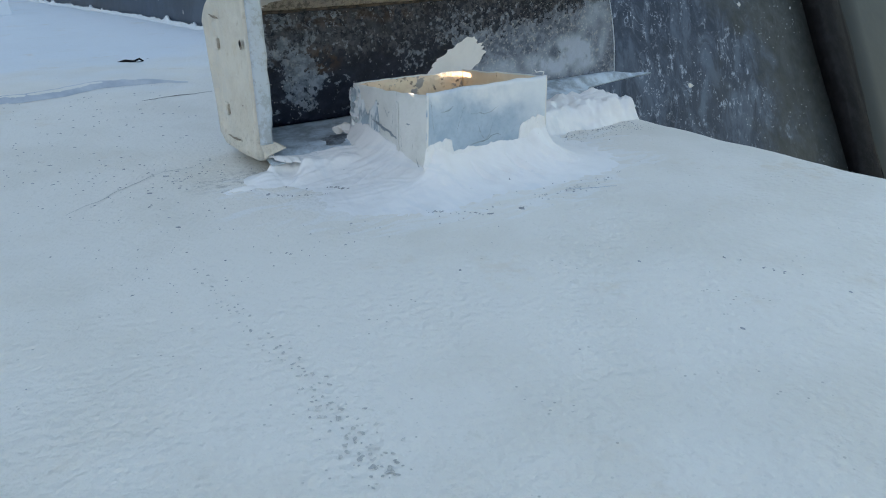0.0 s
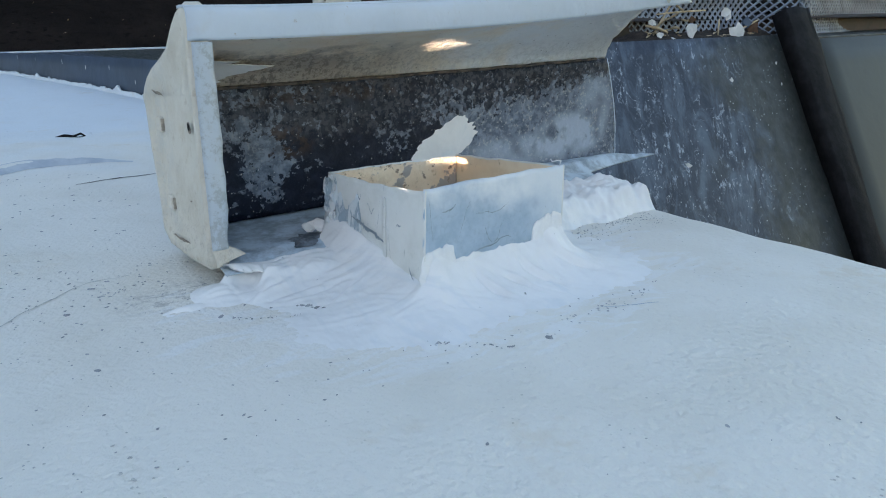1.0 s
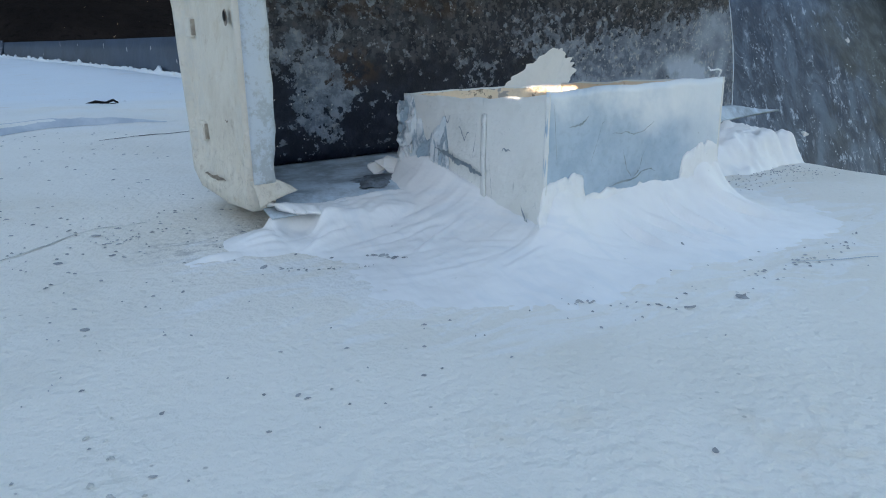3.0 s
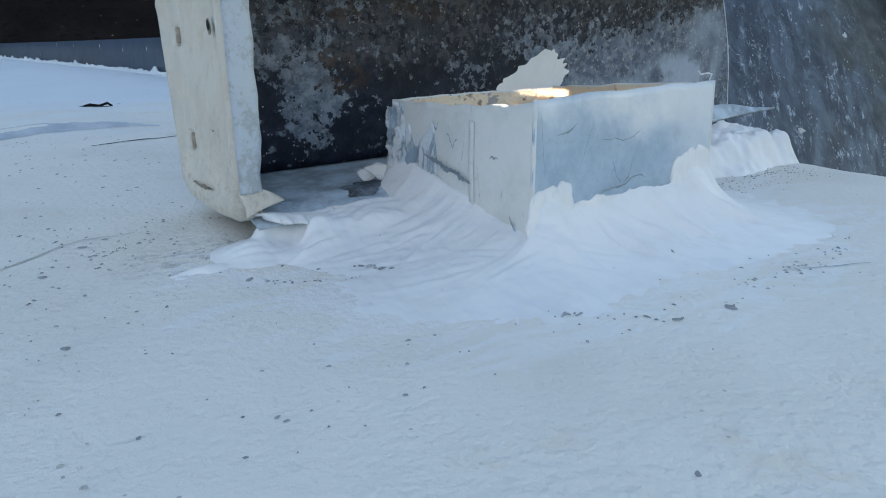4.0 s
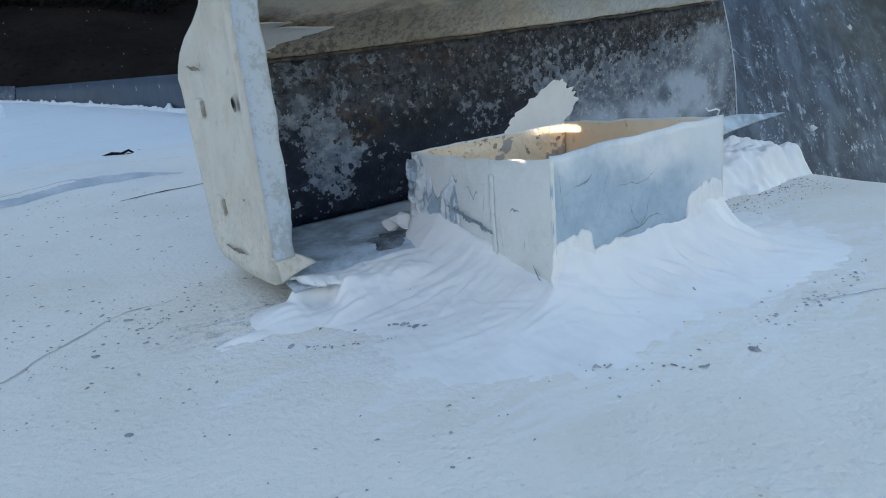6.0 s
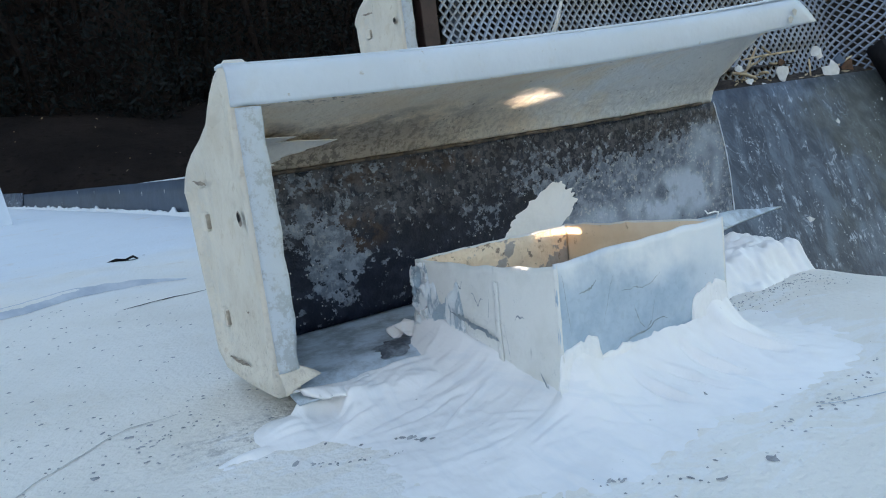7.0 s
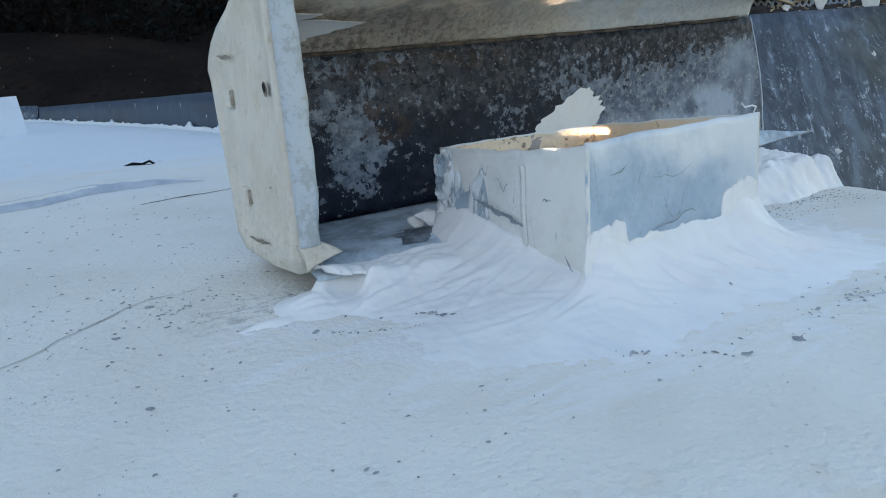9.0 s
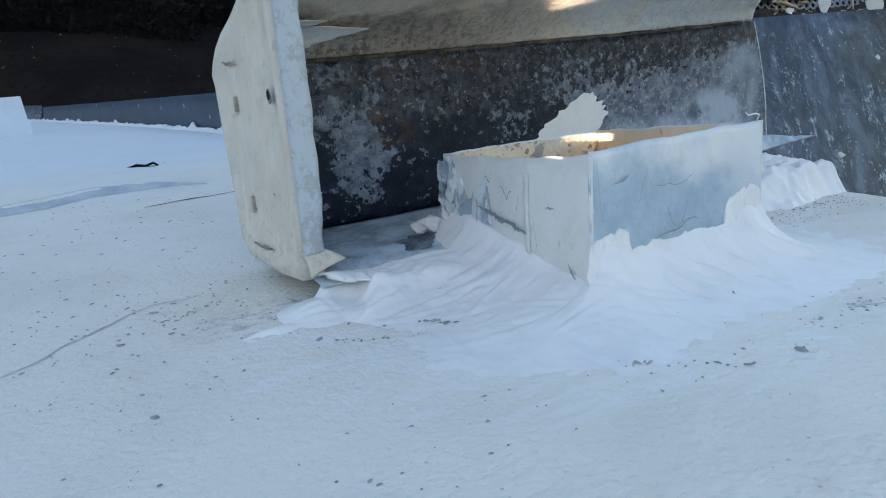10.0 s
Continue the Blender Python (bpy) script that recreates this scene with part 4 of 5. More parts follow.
def sealant_bed():
    step = 0.0009
    nx, ny = int(0.38 / step), int(0.215 / step)
    xs, ys = [-0.050 + step * i for i in range(nx + 1)], [-0.215 + step * j for j in range(ny + 1)]
    height = np.array([[bed_height(x, y) for y in ys] for x in xs])
    gx, gy = np.meshgrid(xs, ys, indexing="ij")
    strokes = np.zeros_like(gx)
    for k in range(110):
        # each stroke is an arc that leaves the box and bends along it
        side = random.random()
        if side < 0.45:
            px, py = random.uniform(0.0, 0.072), random.uniform(-0.16, -0.075)
        elif side < 0.85:
            px, py = random.uniform(0.06, 0.19), random.uniform(-0.19, -0.153)
        else:
            px, py = random.uniform(0.165, 0.215), random.uniform(-0.17, -0.09)
        if side < 0.45:
            away = math.pi + random.uniform(-0.5, 0.5)
        elif side < 0.85:
            away = -math.pi / 2 + random.uniform(-0.4, 1.0)
        else:
            away = random.uniform(-0.9, 0.1)
        length, width, bend = random.uniform(0.030, 0.060), random.uniform(0.005, 0.011), random.uniform(-9, 9)
        ax, ay = gx - px, gy - py
        u = ax * math.cos(away) + ay * math.sin(away)
        v = -ax * math.sin(away) + ay * math.cos(away) - bend * u * u
        win = np.clip(1 - (u / length) ** 2, 0, 1) * np.clip(1 - (v / width) ** 2, 0, 1)
        lines = 0.5 * np.cos(v * 2 * math.pi / random.uniform(0.005, 0.011) + k + 1.2 * np.sin(v * random.uniform(150, 420) + 2 * k)) + 0.2 * np.cos(v * 2 * math.pi / 0.0035 + 2 * k) + np.abs(v / width) ** 3 - 0.4
        strokes = strokes * (1 - 0.8 * win) + win * lines * random.uniform(0.5, 1.3)
    strokes *= 0.7 * np.where((gx < BX0) & (gx > BX0 - 0.016) & (gy > -0.135), 0.45, 1.0)
    # deeper pulls of the brush with a lip on one side
    for px, py, away, length, width, bend in ((0.020, -0.105, 3.30, 0.022, 0.0016, 6), (0.030, -0.112, 3.05, 0.020, 0.0014, -8), (0.010, -0.098, 3.45, 0.016, 0.0013, 5),
                                              (0.045, -0.120, 3.55, 0.016, 0.0014, 10), (0.100, -0.168, -1.2, 0.014, 0.0013, 12), (0.130, -0.166, -1.0, 0.016, 0.0014, 10),
                                              (0.155, -0.165, -0.8, 0.018, 0.0015, 8), (0.118, -0.170, -1.1, 0.012, 0.0012, -8), (0.004, -0.112, 3.1, 0.020, 0.0013, 9)):
        u = (gx - px) * math.cos(away) + (gy - py) * math.sin(away)
        v = -(gx - px) * math.sin(away) + (gy - py) * math.cos(away) - bend * u * u
        fade = np.clip(1 - (u / length) ** 2, 0, 1)
        strokes += fade * (1.5 * np.exp(-(((v - 1.7 * width) / width) ** 2)) - 2.0 * np.exp(-((v / width) ** 2)))
    height = np.where(height > 0.0006, height + 0.0016 * strokes * np.clip(height / 0.005, 0.12, 1), height)
    # the whole is soft: one pass of smoothing where it lies thick
    mean = height.copy()
    mean[1:-1, 1:-1] = (4 * height[1:-1, 1:-1] + height[:-2, 1:-1] + height[2:, 1:-1] + height[1:-1, :-2] + height[1:-1, 2:]) / 8
    height = np.where((height > 0.0006) & (mean > 0.0), mean, height)
    ids, verts, pieces = {}, [], {"collar": [], "front_apron": [], "end_lump": []}

    def vid(i, j):
        if (i, j) not in ids:
            ids[i, j] = len(verts)
            ground = roof_height(xs[i], ys[j])
            verts.append((xs[i], ys[j], max(ground - 0.003, ground + height[i, j])))
        return ids[i, j]

    for i in range(nx):
        for j in range(ny):
            q = height[i : i + 2, j : j + 2]
            if q.max() > -0.001 and q.min() > -0.015:
                face = (vid(i, j), vid(i + 1, j), vid(i + 1, j + 1), vid(i, j + 1))
                pieces["end_lump" if xs[i] > 0.198 else "front_apron" if ys[j] < BY0 - 0.001 else "collar"].append(face)
    ob = tagged(empty("sealant_bed"), "thick white sealant brushed in swirls round the outlet box", "sealant")
    for name, faces in pieces.items():
        used = sorted({v for f in faces for v in f})
        back = {v: k for k, v in enumerate(used)}
        part(name, mesh_of(name, [verts[v] for v in used], [tuple(back[v] for v in f) for f in faces], SEALANT), ob)

    def torn_lip(s, t):
        x = 0.034 - 0.031 * s
        out = 0.0125 * smooth(0.0, 0.75, s) * smooth(1.06, 0.86, s) * (1 + 0.45 * fbm(s * 4, 0.5, 2, 2, 3))
        top = 0.0100 + 0.0018 * smooth(0.3, 0.9, s)
        return (x + 0.003 * t * s, -0.0755 + 0.003 * s - 0.001 - out * t, top + 0.0012 * math.sin(math.pi * t) * s - 0.0022 * t * t * s + 0.0006 * fbm(x * 40, t, 3, 4, 3))

    sheet_part("torn_lip", torn_lip, 30, 8, 0.0009, SEALANT, ob, "torn lip of sealant curling over a hollow")


sealant_bed()


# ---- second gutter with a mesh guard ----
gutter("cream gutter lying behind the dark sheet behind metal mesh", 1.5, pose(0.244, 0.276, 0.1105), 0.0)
tagged(new("post", box_mesh("post", (0.2615, 0.203, 0.096), (0.277, 0.214, 0.245), RUSTY, 0.001)), "narrow dark brown post beside the gutter cap", "post")
tagged(new("hanger_strap", box_mesh("hanger_strap", (0.305, 0.226, 0.108), (0.318, 0.229, 0.222), FASCIA, 0.001)), "grey metal strap inside the gutter behind the mesh", "strap")


def guard_line(s):
    """The mesh's line in plan, with a fold near its far end."""
    x = 0.280 + 1.15 * s
    return x, 0.190 + 0.018 * math.sin(9 * s) - 0.05 * smooth(0.46, 0.53, s) + 0.05 * smooth(0.53, 0.60, s)


def mesh_guard():
    cell_w, cell_h, strand_r = 0.0049, 0.0050, 0.00075
    cols, rows = int(1.15 / cell_w), 30
    verts, faces = [], []

    def point(i, j):
        s = min(1.0, max(0.0, i / cols))
        x, y = guard_line(s)
        lean = 0.02 * (j / rows) + 0.006 * fbm(x, j * 0.02, 0, 6, 2)
        return Vector((x + 0.0006 * math.sin(j), y + lean, 0.0955 + cell_h * j))

    def strand_bar(a, b):
        d = (b - a).normalized()
        side = d.cross(Vector((0, 1, 0))).normalized() * strand_r * 1.25
        deep = Vector((0.0, strand_r * 1.1, strand_r * 0.7))
        k = len(verts)
        for p in (a, b):
            verts.extend([p + side - deep, p + side + deep, p - side + deep, p - side - deep])
        for q in range(4):
            r = (q + 1) % 4
            faces.append((k + q, k + r, k + 4 + r, k + 4 + q))

    for j in range(rows):
        for i in range(cols):
            if (i + j) % 2 == 0:
                strand_bar(point(i, j), point(i + 1, j + 1))
            else:
                strand_bar(point(i, j + 1), point(i + 1, j))
    ob = tagged(empty("mesh_guard"), "dull expanded metal leaf guard standing in the gutter", "leaf guard")
    web = part("web", mesh_of("web", verts, faces, MESH, False), ob)
    tagged(web, kind="stuff")
    edge = [(*guard_line(k / 40), 0.0965) for k in range(41)]
    part("bottom_wire", mesh_of("bottom_wire", *tube(edge, 0.0012), MESH), ob)


mesh_guard()


# ---- debris on the ledge ----
def dark_mound():
    """A low dark mound along the ledge under the straw."""
    def top(t, u):
        x, y = 0.555 + 0.28 * t, 0.128 + 0.060 * u
        return (x, y, 0.0962 + (0.006 + 0.010 * abs(fbm(x, y, 3, 28, 4))) * math.sin(math.pi * u) ** 0.6 * smooth(0, 0.1, t) * smooth(1, 0.9, t))

    tagged(new("leaf_dirt", mesh_of("leaf_dirt", *shell(top, 70, 16, 0.0012), MOUND)), "low dark mound on the gutter ledge", "dirt", kind="stuff")


MOUND = plain("dark_ledge_brown", (0.018, 0.014, 0.013), (0.05, 0.038, 0.032), 160, 0.95)
dark_mound()


def straw(x0, z0, x1, z1, r, y=0.140):
    """One stalk, bent a little, from its lower to its upper end."""
    bow, lean = random.uniform(-0.0015, 0.0015), random.uniform(-0.006, 0.010)
    pts = [(x0 + (x1 - x0) * q, y + lean * q, z0 + (z1 - z0) * q + bow * math.sin(math.pi * q)) for q in (0, 0.3, 0.6, 0.85, 1.0)]
    tagged(new("straw", mesh_of("straw", *tube(pts, r, 6), STRAW)), "dry broken straw stalk lying on the gutter ledge", "straw", group="straw on the ledge")


for x0, z0, x1, z1, r in ((0.592, 0.104, 0.628, 0.137, 0.0012), (0.628, 0.137, 0.640, 0.130, 0.0011), (0.595, 0.126, 0.682, 0.130, 0.0011), (0.612, 0.120, 0.654, 0.131, 0.0012), (0.578, 0.114, 0.612, 0.106, 0.0017),
                          (0.622, 0.111, 0.642, 0.110, 0.0013), (0.657, 0.111, 0.681, 0.114, 0.0012), (0.692, 0.101, 0.723, 0.099, 0.0009), (0.714, 0.100, 0.724, 0.120, 0.0010), (0.641, 0.120, 0.664, 0.120, 0.0012),
                          (0.590, 0.110, 0.610, 0.122, 0.0011), (0.766, 0.109, 0.791, 0.118, 0.0013)):
    straw(x0, z0, x1, z1, r)
for k in range(26):
    x, a, long = random.uniform(0.57, 0.80), random.uniform(-0.5, 0.5), random.uniform(0.008, 0.022)
    z = random.uniform(0.1015, 0.108) if x < 0.68 else random.uniform(0.0995, 0.104)
    straw(x, z, x + long * math.cos(a), z + 0.4 * long * math.sin(a), random.uniform(0.0005, 0.0010), random.uniform(0.133, 0.155))


def chip(name, x, y, z, size, material, label, category, group, stand=0.9):
    """A small bent flake with an uneven outline, leaning on its lower edge."""
    n = 9
    turn = random.uniform(-0.7, -0.2)
    rim = []
    for k in range(n):
        a = 2 * math.pi * k / n
        r = size * random.uniform(0.55, 1.2)
        rim.append((r * math.cos(a) * 0.85, r * math.sin(a)))
    low = min(q for _, q in rim)
    verts = []
    for back in (0, 0.0009):
        for p, q in rim:
            h = q - low
            verts.append((x + p * math.cos(turn), y + p * math.sin(turn) + (1 - stand) * h + back + 5 * p * p + 0.0012 * math.sin(900 * p), z + stand * h))
    faces = [tuple(reversed(range(n))), tuple(range(n, 2 * n))] + [(k, (k + 1) % n, n + (k + 1) % n, n + k) for k in range(n)]
    tagged(new(name, mesh_of(name, verts, faces, material, False)), label, category, group=group)


for x, y, z, size, stand in ((0.585, 0.135, 0.114, 0.0050, 0.8), (0.595, 0.130, 0.1005, 0.0050, 0.7), (0.651, 0.131, 0.0985, 0.0092, 0.9), (0.741, 0.129, 0.0975, 0.0125, 0.85), (0.727, 0.139, 0.1180, 0.0075, 0.95), (0.620, 0.132, 0.0985, 0.0032, 0.4), (0.702, 0.131, 0.0980, 0.0035, 0.3)):
    chip("paint_flake", x, y, z, size, FLAKE, "white paint flake among straw on the ledge", "paint flake", "flakes on the ledge", stand)
chip("paint_flake", 0.772, 0.138, 0.108, 0.0085, FASCIA, "blue-grey flake among straw on the ledge", "paint flake", "flakes on the ledge", 0.9)
for x, y, z, size in ((0.672, 0.146, 0.104, 0.0065), (0.783, 0.137, 0.102, 0.0095), (0.661, 0.139, 0.116, 0.0050)):
    chip("dead_leaf", x, y, z, size, DEADLEAF, "curled dead brown leaf on the gutter ledge", "leaf", "dead leaves on the ledge")
for x, z, size in ((0.540, -0.026, 0.004), (0.672, 0.048, 0.004), (0.777, 0.063, 0.003), (0.77, 0.04, 0.0025)):
    px, py, pz = slope(x, z, 0.0025)
    chip("paint_flake", px, py - 0.001, pz, size, FLAKE, "white paint flake stuck on the dark sheet", "paint flake", "flakes on the sheet", 0.85)

chip("sealant_crumb", 0.064, -0.050, 0.0122, 0.0052, CLEANCOAT, "torn crumb of white sealant on the gutter back", "sealant", "crumbs beside the box", 0.5)
chip("sealant_crumb", 0.0675, -0.056, 0.0122, 0.0068, CLEANCOAT, "torn crumb of white sealant on the gutter back", "sealant", "crumbs beside the box", 0.6)

def tar_tear():
    """Torn black tar between the gutter's back and the box."""
    n, verts = 60, []
    for ring, up in ((1.0, 0.0), (0.8, 0.0012), (0.4, 0.0020)):
        for k in range(n):
            a = 2 * math.pi * k / n
            r = ring * (1 + 0.45 * fbm(math.cos(a), math.sin(a), 3, 1.8, 3))
            x, y = 0.0580 + 0.0125 * r * math.cos(a) + 0.004 * r * math.sin(a), -0.0590 + 0.0105 * r * math.sin(a)
            verts.append((x, y, 0.0118 + up + 0.0012 * ring * fbm(x, y, 1, 160, 3)))
    faces = [(r * n + k, r * n + (k + 1) % n, (r + 1) * n + (k + 1) % n, (r + 1) * n + k) for r in range(2) for k in range(n)]
    faces.append(tuple(range(2 * n, 3 * n)))
    tagged(new("tar_scrap", mesh_of("tar_scrap", verts, faces, TEAR)), "torn dark tar stuck beside the outlet box", "tar")


tar_tear()

# loose pale ribbon hanging on the mesh
ribbon = lambda s, t: (0.372 + 0.020 * s - 0.004 * math.sin(4 * s) + (0.0035 + 0.005 * (1 - s)) * t, 0.186 + 0.004 * math.sin(5 * s), 0.110 + 0.085 * s)
tagged(new("ribbon", mesh_of("ribbon", *shell(ribbon, 14, 2, 0.0006), FLAKE)), "torn white plastic ribbon caught on the mesh", "ribbon")


# ---- white board on the roof ----
def board():
    verts = [(x, y, z) for y in (1.40, 1.412) for x, z in ((-0.30, roof_height(-0.1, 1.4) - 0.003), (0.004, -0.002), (-0.004, 0.076), (-0.30, 0.078))]
    faces = [(0, 1, 2, 3), (7, 6, 5, 4), (0, 4, 5, 1), (1, 5, 6, 2), (2, 6, 7, 3), (3, 7, 4, 0)]
    tagged(new("board", mesh_of("board", verts, faces, WHITEMETAL, False)), "white painted board standing on the coated roof", "board")


board()


# ---- marks and grit on the roof ----
SEAMGREY = plain("seam_shade_and_crack_grey", (0.40, 0.46, 0.53), (0.54, 0.59, 0.64), 30, 0.6)


def on_roof(x, y, up=0.0):
    return (x, y, roof_height(x, y) + up)


def on_top(x, y, up=0.0):
    return (x, y, roof_height(x, y) + max(0.0, bed_height(x, y)) + up)


def streak(name, pts, width, material, label, category, on=None, rag=1.0):
    """A thin raised line along a few points of the plan."""
    path = []
    for (x0, y0), (x1, y1) in zip(pts, pts[1:]):
        n = max(3, int(math.hypot(x1 - x0, y1 - y0) / (0.004 if on is None else 0.0008)))
        path += [(x0 + (x1 - x0) * k / n, y0 + (y1 - y0) * k / n) for k in range(n)]
    path.append(pts[-1])
    path = [(x + 0.002 * fbm(x, y, 1, 50, 3), y + 0.002 * fbm(x, y, 8, 50, 3)) for x, y in path]
    verts, faces = [], []
    for i, (x, y) in enumerate(path):
        x2, y2 = path[min(i + 1, len(path) - 1)]
        x1, y1 = path[max(i - 1, 0)]
        d = Vector((x2 - x1, y2 - y1)).normalized()
        w = width * (0.35 + 0.65 * (1 - rag) + 0.9 * rag * abs(fbm(x, y, 3, 120, 2))) * math.sin(math.pi * (0.08 + 0.84 * i / (len(path) - 1)))
        put = on or on_roof
        verts += [put(x - d.y * w, y + d.x * w, 0.0003), put(x, y, 0.0005 if on is None else 0.0009), put(x + d.y * w, y - d.x * w, 0.0003)]
    for i in range(len(path) - 1):
        a = 3 * i
        faces += [(a, a + 3, a + 4, a + 1), (a + 1, a + 4, a + 5, a + 2)]
    tagged(new(name, mesh_of(name, verts, faces, material)), label, category)


streak("crack", [(-0.115, -0.075), (-0.087, -0.052), (-0.072, -0.038), (-0.050, -0.0226), (-0.030, -0.024)], 0.0008, DIMPLE, "dirty hairline crack in the white coating", "crack")
streak("crack", [(-0.004, 0.2285), (0.020, 0.2315), (0.062, 0.2290)], 0.0016, STRIP, "dark split in the white roof coating", "crack")
streak("crack", [(0.130, -0.2075), (0.143, -0.212), (0.158, -0.2185)], 0.0005, SEAMGREY, "faint hairline crack in the white coating", "crack")
for pts, w, m, label in (
    ([(0.0865, -0.2165), (0.0880, -0.2166), (0.0895, -0.2160)], 0.0009, GRIT, "dark scrap beside the sealant"),
    ([(0.068, -0.2130), (0.0695, -0.2140), (0.071, -0.2140)], 0.0006, GRIT, "dark scrap beside the sealant"),
):
    streak("scrap", pts, w, m, label, "scrap", on_top)
# the lap's step gets too little shade, so this strip colours it
seam_line = [(-0.20 + 0.02 * k, lap_line(-0.20 + 0.02 * k) + 0.004) for k in range(14)]
streak("seam_strip", seam_line, 0.0065, SEAMGREY, "grey-blue strip carrying the shade of the lap's step", "seam", rag=0.15)
streak("debris_bit", [(0.030, 0.490), (0.044, 0.480), (0.050, 0.476), (0.058, 0.482)], 0.0075, STRIP, "flat black stain of rubber on the white roof", "scrap")
bent = [(0.030, 0.490, 0.002), (0.038, 0.484, 0.0045), (0.046, 0.480, 0.003), (0.054, 0.483, 0.005), (0.058, 0.481, 0.002)]
tagged(new("rubber_scrap", mesh_of("rubber_scrap", *tube(bent, 0.0014), STRIP)), "twisted black rubber scrap lying on the white roof", "scrap")


def flecks(name, spots, material, label, stuck=()):
    """Flat ragged grains lying on the roof, given as x, y and radius; some are stuck in the sealant."""
    verts, faces = [], []
    for x, y, r in [*spots, *stuck]:
        if x > roof_edge(y) - 0.02 or (bed_height(x, y) > 0.0003 and (x, y, r) not in stuck):
            continue
        k = len(verts)
        a0 = random.random() * 6
        long = random.uniform(0.8, 2.0)
        tilt = random.random() * 3.1
        for q in range(7):
            a, w = a0 + q * 0.8976, random.uniform(0.6, 1.15)
            p, e = w * r * math.cos(a) * long, w * r * math.sin(a)
            verts.append(on_top(x + p * math.cos(tilt) - e * math.sin(tilt), y + p * math.sin(tilt) + e * math.cos(tilt), 0.0002))
        verts.append(on_top(x, y, 0.0005 + 0.08 * r))
        faces += [(k + q, k + (q + 1) % 7, k + 7) for q in range(7)]
    tagged(new(name, mesh_of(name, verts, faces, material, False)), label, name, kind="stuff")


def grit():
    """A trail of dirty dimples across the roof, a dusting round the gutter and single dots."""
    spots, dimples = [], []
    trail = [(-0.070, -0.131), (-0.076, -0.187), (-0.080, -0.225), (-0.079, -0.252), (-0.076, -0.293), (-0.077, -0.323), (-0.078, -0.345), (-0.077, -0.366)]
    for k, ((x0, y0), (x1, y1)) in enumerate(zip(trail, trail[1:])):
        for _ in range(4 + 7 * k):
            s = random.random()
            dimples.append((x0 + (x1 - x0) * s + random.gauss(0, 0.0018 + 0.0004 * k), y0 + (y1 - y0) * s, random.uniform(0.0003, 0.0008)))
    for _ in range(170):
        a, r = random.uniform(0, 6.28), abs(random.gauss(0, 0.06))
        spots.append((-0.045 + 1.1 * r * math.cos(a), -0.045 + r * math.sin(a), random.uniform(0.0002, 0.0008)))
    for _ in range(150):
        spots.append((random.uniform(-0.12, 0.16), random.gauss(-0.205, 0.016) + 0.25 * random.random() ** 3, random.uniform(0.0002, 0.0006)))
    for _ in range(240):
        spots.append((random.uniform(0.19, 0.295), random.gauss(-0.118, 0.010), random.uniform(0.00015, 0.00045)))
    for _ in range(120):
        spots.append((random.uniform(-0.35, 0.28), random.uniform(-0.45, 0.7), random.uniform(0.00012, 0.0004)))
    for _ in range(190):
        spots.append((random.uniform(-0.20, 0.02), random.uniform(-0.04, 0.30), random.uniform(0.0004, 0.0011)))
    for (x0, y0), (x1, y1), n in (((0.105, -0.205), (0.150, -0.210), 26), ((0.150, -0.210), (0.185, -0.198), 14), ((0.045, -0.188), (0.066, -0.210), 16), ((0.118, -0.322), (0.130, -0.360), 12), ((-0.01, -0.113), (0.035, -0.140), 34), ((0.19, -0.115), (0.29, -0.113), 40)):
        for _ in range(n):
            q = random.random()
            spots.append((x0 + (x1 - x0) * q + random.gauss(0, 0.0012), y0 + (y1 - y0) * q + random.gauss(0, 0.0015), random.uniform(0.00025, 0.0007)))
    spots += [(0.016, -0.263, 0.0008), (0.085, -0.303, 0.0008), (0.129, -0.374, 0.0007), (0.069, -0.368, 0.0008), (-0.131, -0.135, 0.0007)]
    spots += [(-0.0675, -0.0621, 0.0017), (-0.070, -0.131, 0.0013), (0.0881, -0.2166, 0.0019), (-0.012, -0.108, 0.0014), (0.069, 0.506, 0.0025), (-0.051, -0.0335, 0.0018)]
    stuck = [(0.0225, -0.1205, 0.0012), (0.0242, -0.1228, 0.0014), (0.0255, -0.1236, 0.0009), (0.0262, -0.1275, 0.0011), (0.0285, -0.1300, 0.0008), (0.0205, -0.1190, 0.0007), (0.0245, -0.1262, 0.0007), (0.041, -0.100, 0.0004), (0.112, -0.176, 0.0005), (0.010, -0.113, 0.0007)]
    flecks("grit", spots, GRIT, "dark grit and moss grains strewn over the roof", stuck)
    flecks("dimple", dimples, DIMPLE, "trail of shallow dirty dimples pressed in the coating")


grit()


# ---- garden bank and hedge beyond the roof ----
def bank_height(x, y):
    return -2.6 + 3.15 * smooth(0.6, 7.6, y) + 0.10 * fbm(x, y, 0, 0.8, 4) * smooth(1, 3, y)


def ground():
    ys = [-400, -60, -12, -3, 0, *np.linspace(0.6, 9, 70), 12, 30, 120, 600]
    xs = [-500, -80, -14, -6, *np.linspace(-4, 9, 80), 14, 40, 120, 500]
    verts = [(x, y, bank_height(x, y)) for y in ys for x in xs]
    w = len(xs)
    faces = [(j * w + i, j * w + i + 1, (j + 1) * w + i + 1, (j + 1) * w + i) for j in range(len(ys) - 1) for i in range(w - 1)]
    tagged(new("ground", mesh_of("ground", verts, faces, SOIL)), "bare soil bank below the roof, deep shade in its colour", "ground", kind="structure")


ground()


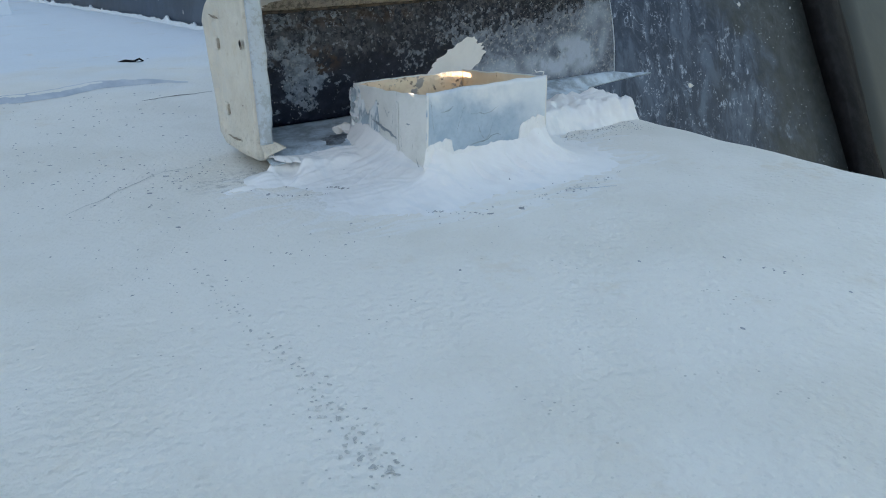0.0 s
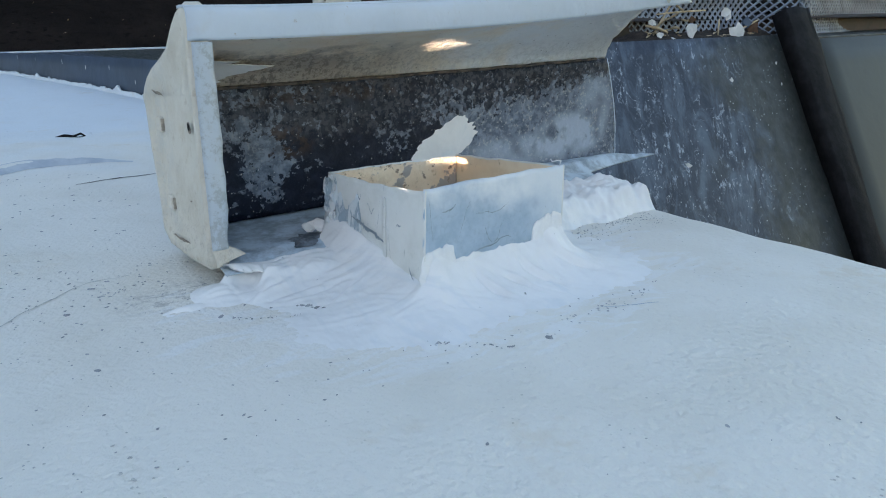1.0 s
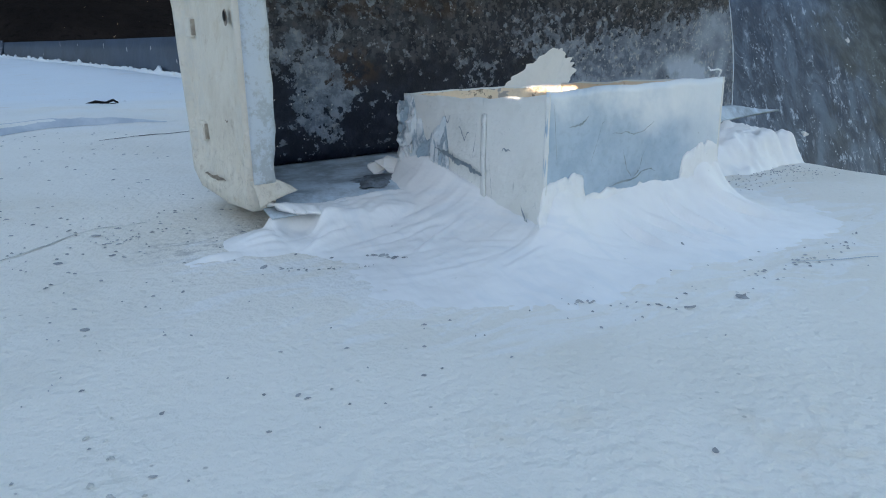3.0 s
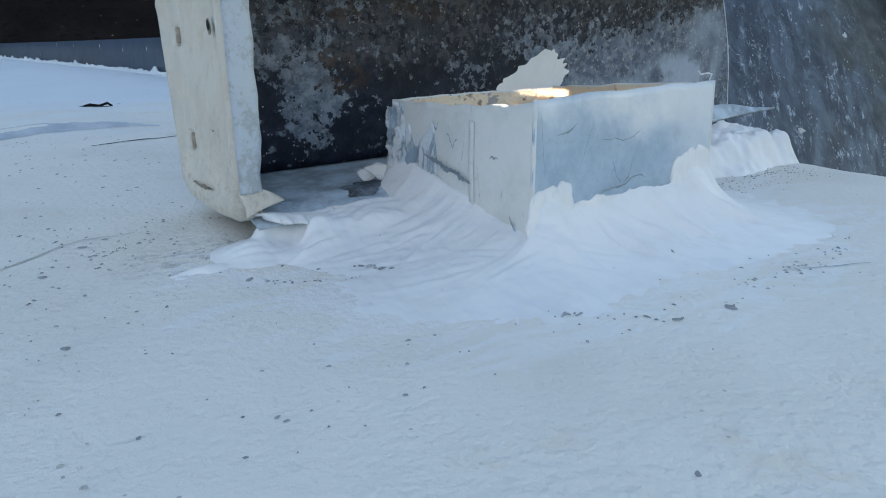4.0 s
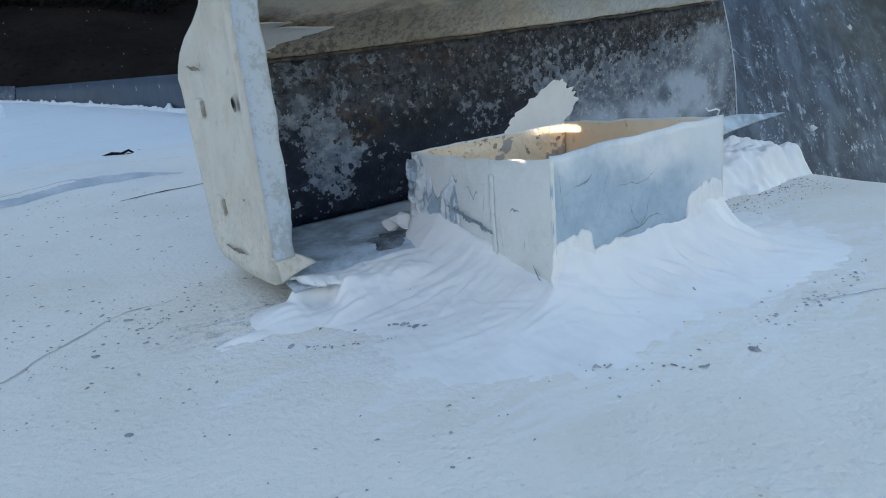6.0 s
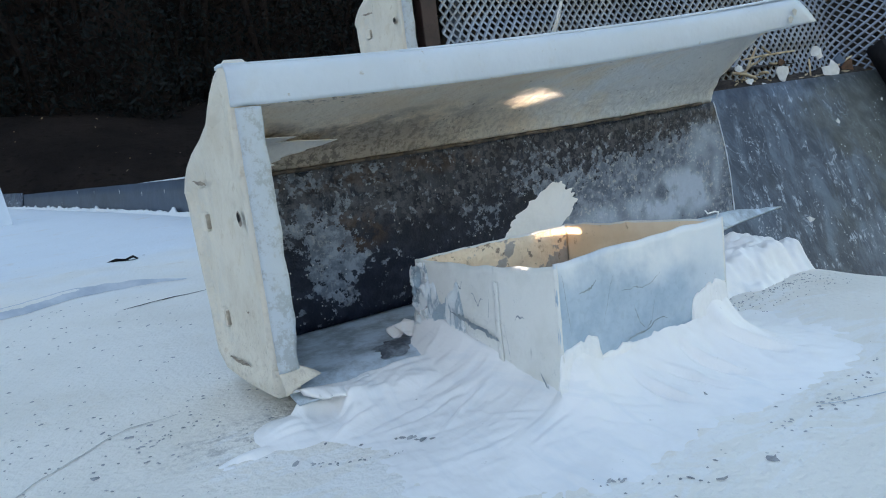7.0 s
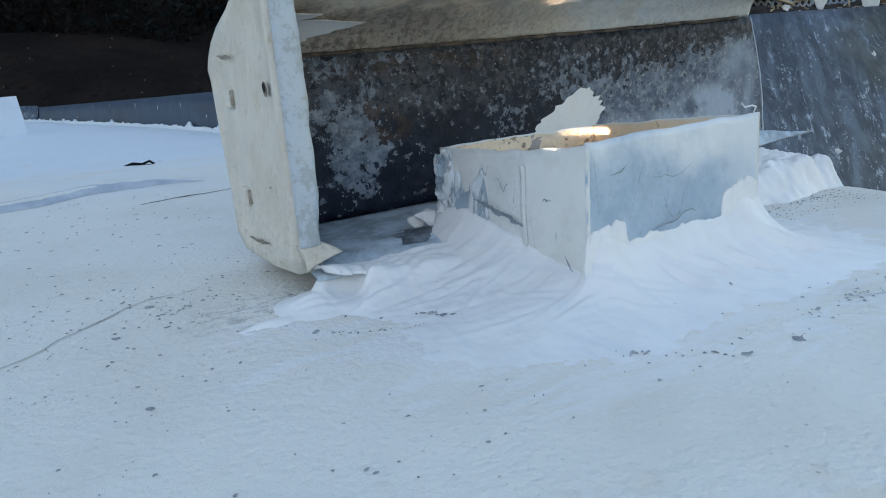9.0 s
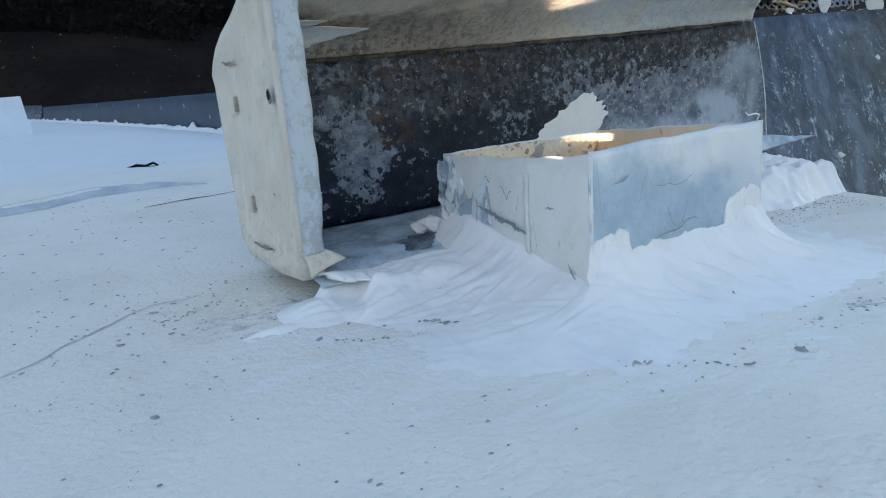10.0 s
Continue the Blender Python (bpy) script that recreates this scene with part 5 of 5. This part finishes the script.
def litter():
    verts, faces = [], []
    for _ in range(380):
        x, y = random.uniform(-0.6, 6.5), random.uniform(2.0, 7.4)
        r, a = random.uniform(0.004, 0.013), random.random() * 6.3
        z = bank_height(x, y) + 0.012
        k = len(verts)
        for p, q in ((1, 0), (0, 0.4), (-1, 0), (0, -0.4)):
            verts.append((x + r * (p * math.cos(a) - q * math.sin(a)), y + r * (p * math.sin(a) + q * math.cos(a)), z + 0.6 * r * p + 0.4 * r * q))
        faces.append((k, k + 1, k + 2, k + 3))
    tagged(new("leaf_litter", mesh_of("leaf_litter", verts, faces, STRAW, False)), "pale fallen petals and leaf scraps on dark soil", "litter", kind="stuff")


litter()


def hedge():
    ob = tagged(empty("hedge", pose(0, 0, 0)), "dense dark green hedge on top of the bank", "hedge", kind="stuff")
    verts, faces = [], []
    for _ in range(56000):
        x = random.uniform(-2.5, 9)
        z0 = random.random() ** 1.3
        front = 6.9 + 0.5 * fbm(x, z0 * 3, 0, 0.9, 4) + 0.5 * z0
        y = front + 0.7 * random.random() ** 1.6
        z = bank_height(x, 6.6) + 0.05 + 3.2 * z0
        r = random.uniform(0.02, 0.045)
        d = Vector((random.gauss(0, 1), random.gauss(-0.3, 1), random.gauss(0.2, 1))).normalized()
        side = d.cross(Vector((random.gauss(0, 1), random.gauss(0, 1), random.gauss(0, 1)))).normalized()
        p, k = Vector((x, y, z)), len(verts)
        verts += [p - d * r, p + side * r * 0.36, p + d * r, p - side * r * 0.36]
        faces.append((k, k + 1, k + 2, k + 3))
    # added dark sheet closes the hedge and stands for its shaded depth
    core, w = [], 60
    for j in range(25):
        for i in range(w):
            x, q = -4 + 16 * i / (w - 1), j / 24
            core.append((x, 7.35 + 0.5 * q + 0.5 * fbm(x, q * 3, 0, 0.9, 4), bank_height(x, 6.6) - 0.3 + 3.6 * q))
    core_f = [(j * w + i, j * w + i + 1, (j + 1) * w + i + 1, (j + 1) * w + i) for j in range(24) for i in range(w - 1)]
    part("dark_backing", mesh_of("dark_backing", core, core_f, SOIL), ob, "solid dark sheet added behind the leaves to close the hedge")
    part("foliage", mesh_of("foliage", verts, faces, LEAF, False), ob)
    stems_v, stems_f = [], []
    for _ in range(70):
        x, y = random.uniform(-2, 8.5), random.uniform(7.1, 7.6)
        z = bank_height(x, y) - 0.1
        pts = [(x + random.gauss(0, 0.1) * k, y, z + 0.6 * k) for k in range(5)]
        v, f = tube(pts, random.uniform(0.015, 0.035))
        k = len(stems_v)
        stems_v += v
        stems_f += [tuple(q + k for q in face) for face in f]
    part("stems", mesh_of("stems", stems_v, stems_f, SOIL), ob)


hedge()


# ---- unseen screen added behind the camera; two slanting gaps shape the low sun ----
def sun_mask():
    y0, y1, top, half = -20.0, -19.998, 6.2, 45.0
    rise = math.tan(radians(SUN_HEIGHT))
    side = Vector((SUN_WAY.y, -SUN_WAY.x, 0))
    ob = tagged(empty("sun_mask_wall", pose(0, 0, 0, 0, 0, -math.degrees(math.atan2(SUN_WAY.x, SUN_WAY.y)))), "unseen wall added to mask the low sun, with two narrow gaps", "wall", kind="structure")

    def block(corners):
        n = len(corners)
        v = [(x, y, z) for y in (y0, y1) for x, z in corners]
        f = [tuple(range(n)), tuple(reversed(range(n, 2 * n)))] + [((k + 1) % n, k, n + k, n + (k + 1) % n) for k in range(n)]
        part("mask_block", mesh_of("mask_block", v, f, PLASTER, False), ob)

    def rect(x0, x1, z0, z1):
        block([(x0, z0), (x1, z0), (x1, z1), (x0, z1)])

    # each gap: two ends in plan, then its lower and upper edge at even stations between them
    floor_z = -2.6
    for a, b, low, high in (((0.136, -0.0615), (0.171, -0.0615), (0.0447, 0.0440, 0.0430), (0.0450, 0.0454, 0.0454)),
                            ((0.160, -0.022), (0.177, -0.040), (0.1080, 0.1096, 0.1115, 0.1136), (0.1082, 0.1113, 0.1134, 0.1140))):
        p, q = Vector((*a, 0)), Vector((*b, 0))
        up = rise * (0.5 * (p + q).dot(SUN_WAY) - y0)
        n = len(low) - 1
        xs = [p.dot(side) + (q.dot(side) - p.dot(side)) * k / n for k in range(n + 1)]
        z0, z1 = min(low) - 0.002 + up, max(high) + 0.002 + up
        rect(-half, half, floor_z, z0)
        rect(-half, xs[0], z0, z1), rect(xs[-1], half, z0, z1)
        for k in range(n):
            block([(xs[k], z0), (xs[k + 1], z0), (xs[k + 1], low[k + 1] + up), (xs[k], low[k] + up)])
            block([(xs[k], high[k] + up), (xs[k + 1], high[k + 1] + up), (xs[k + 1], z1), (xs[k], z1)])
        floor_z = z1
    rect(-half, half, floor_z, top)


sun_mask()
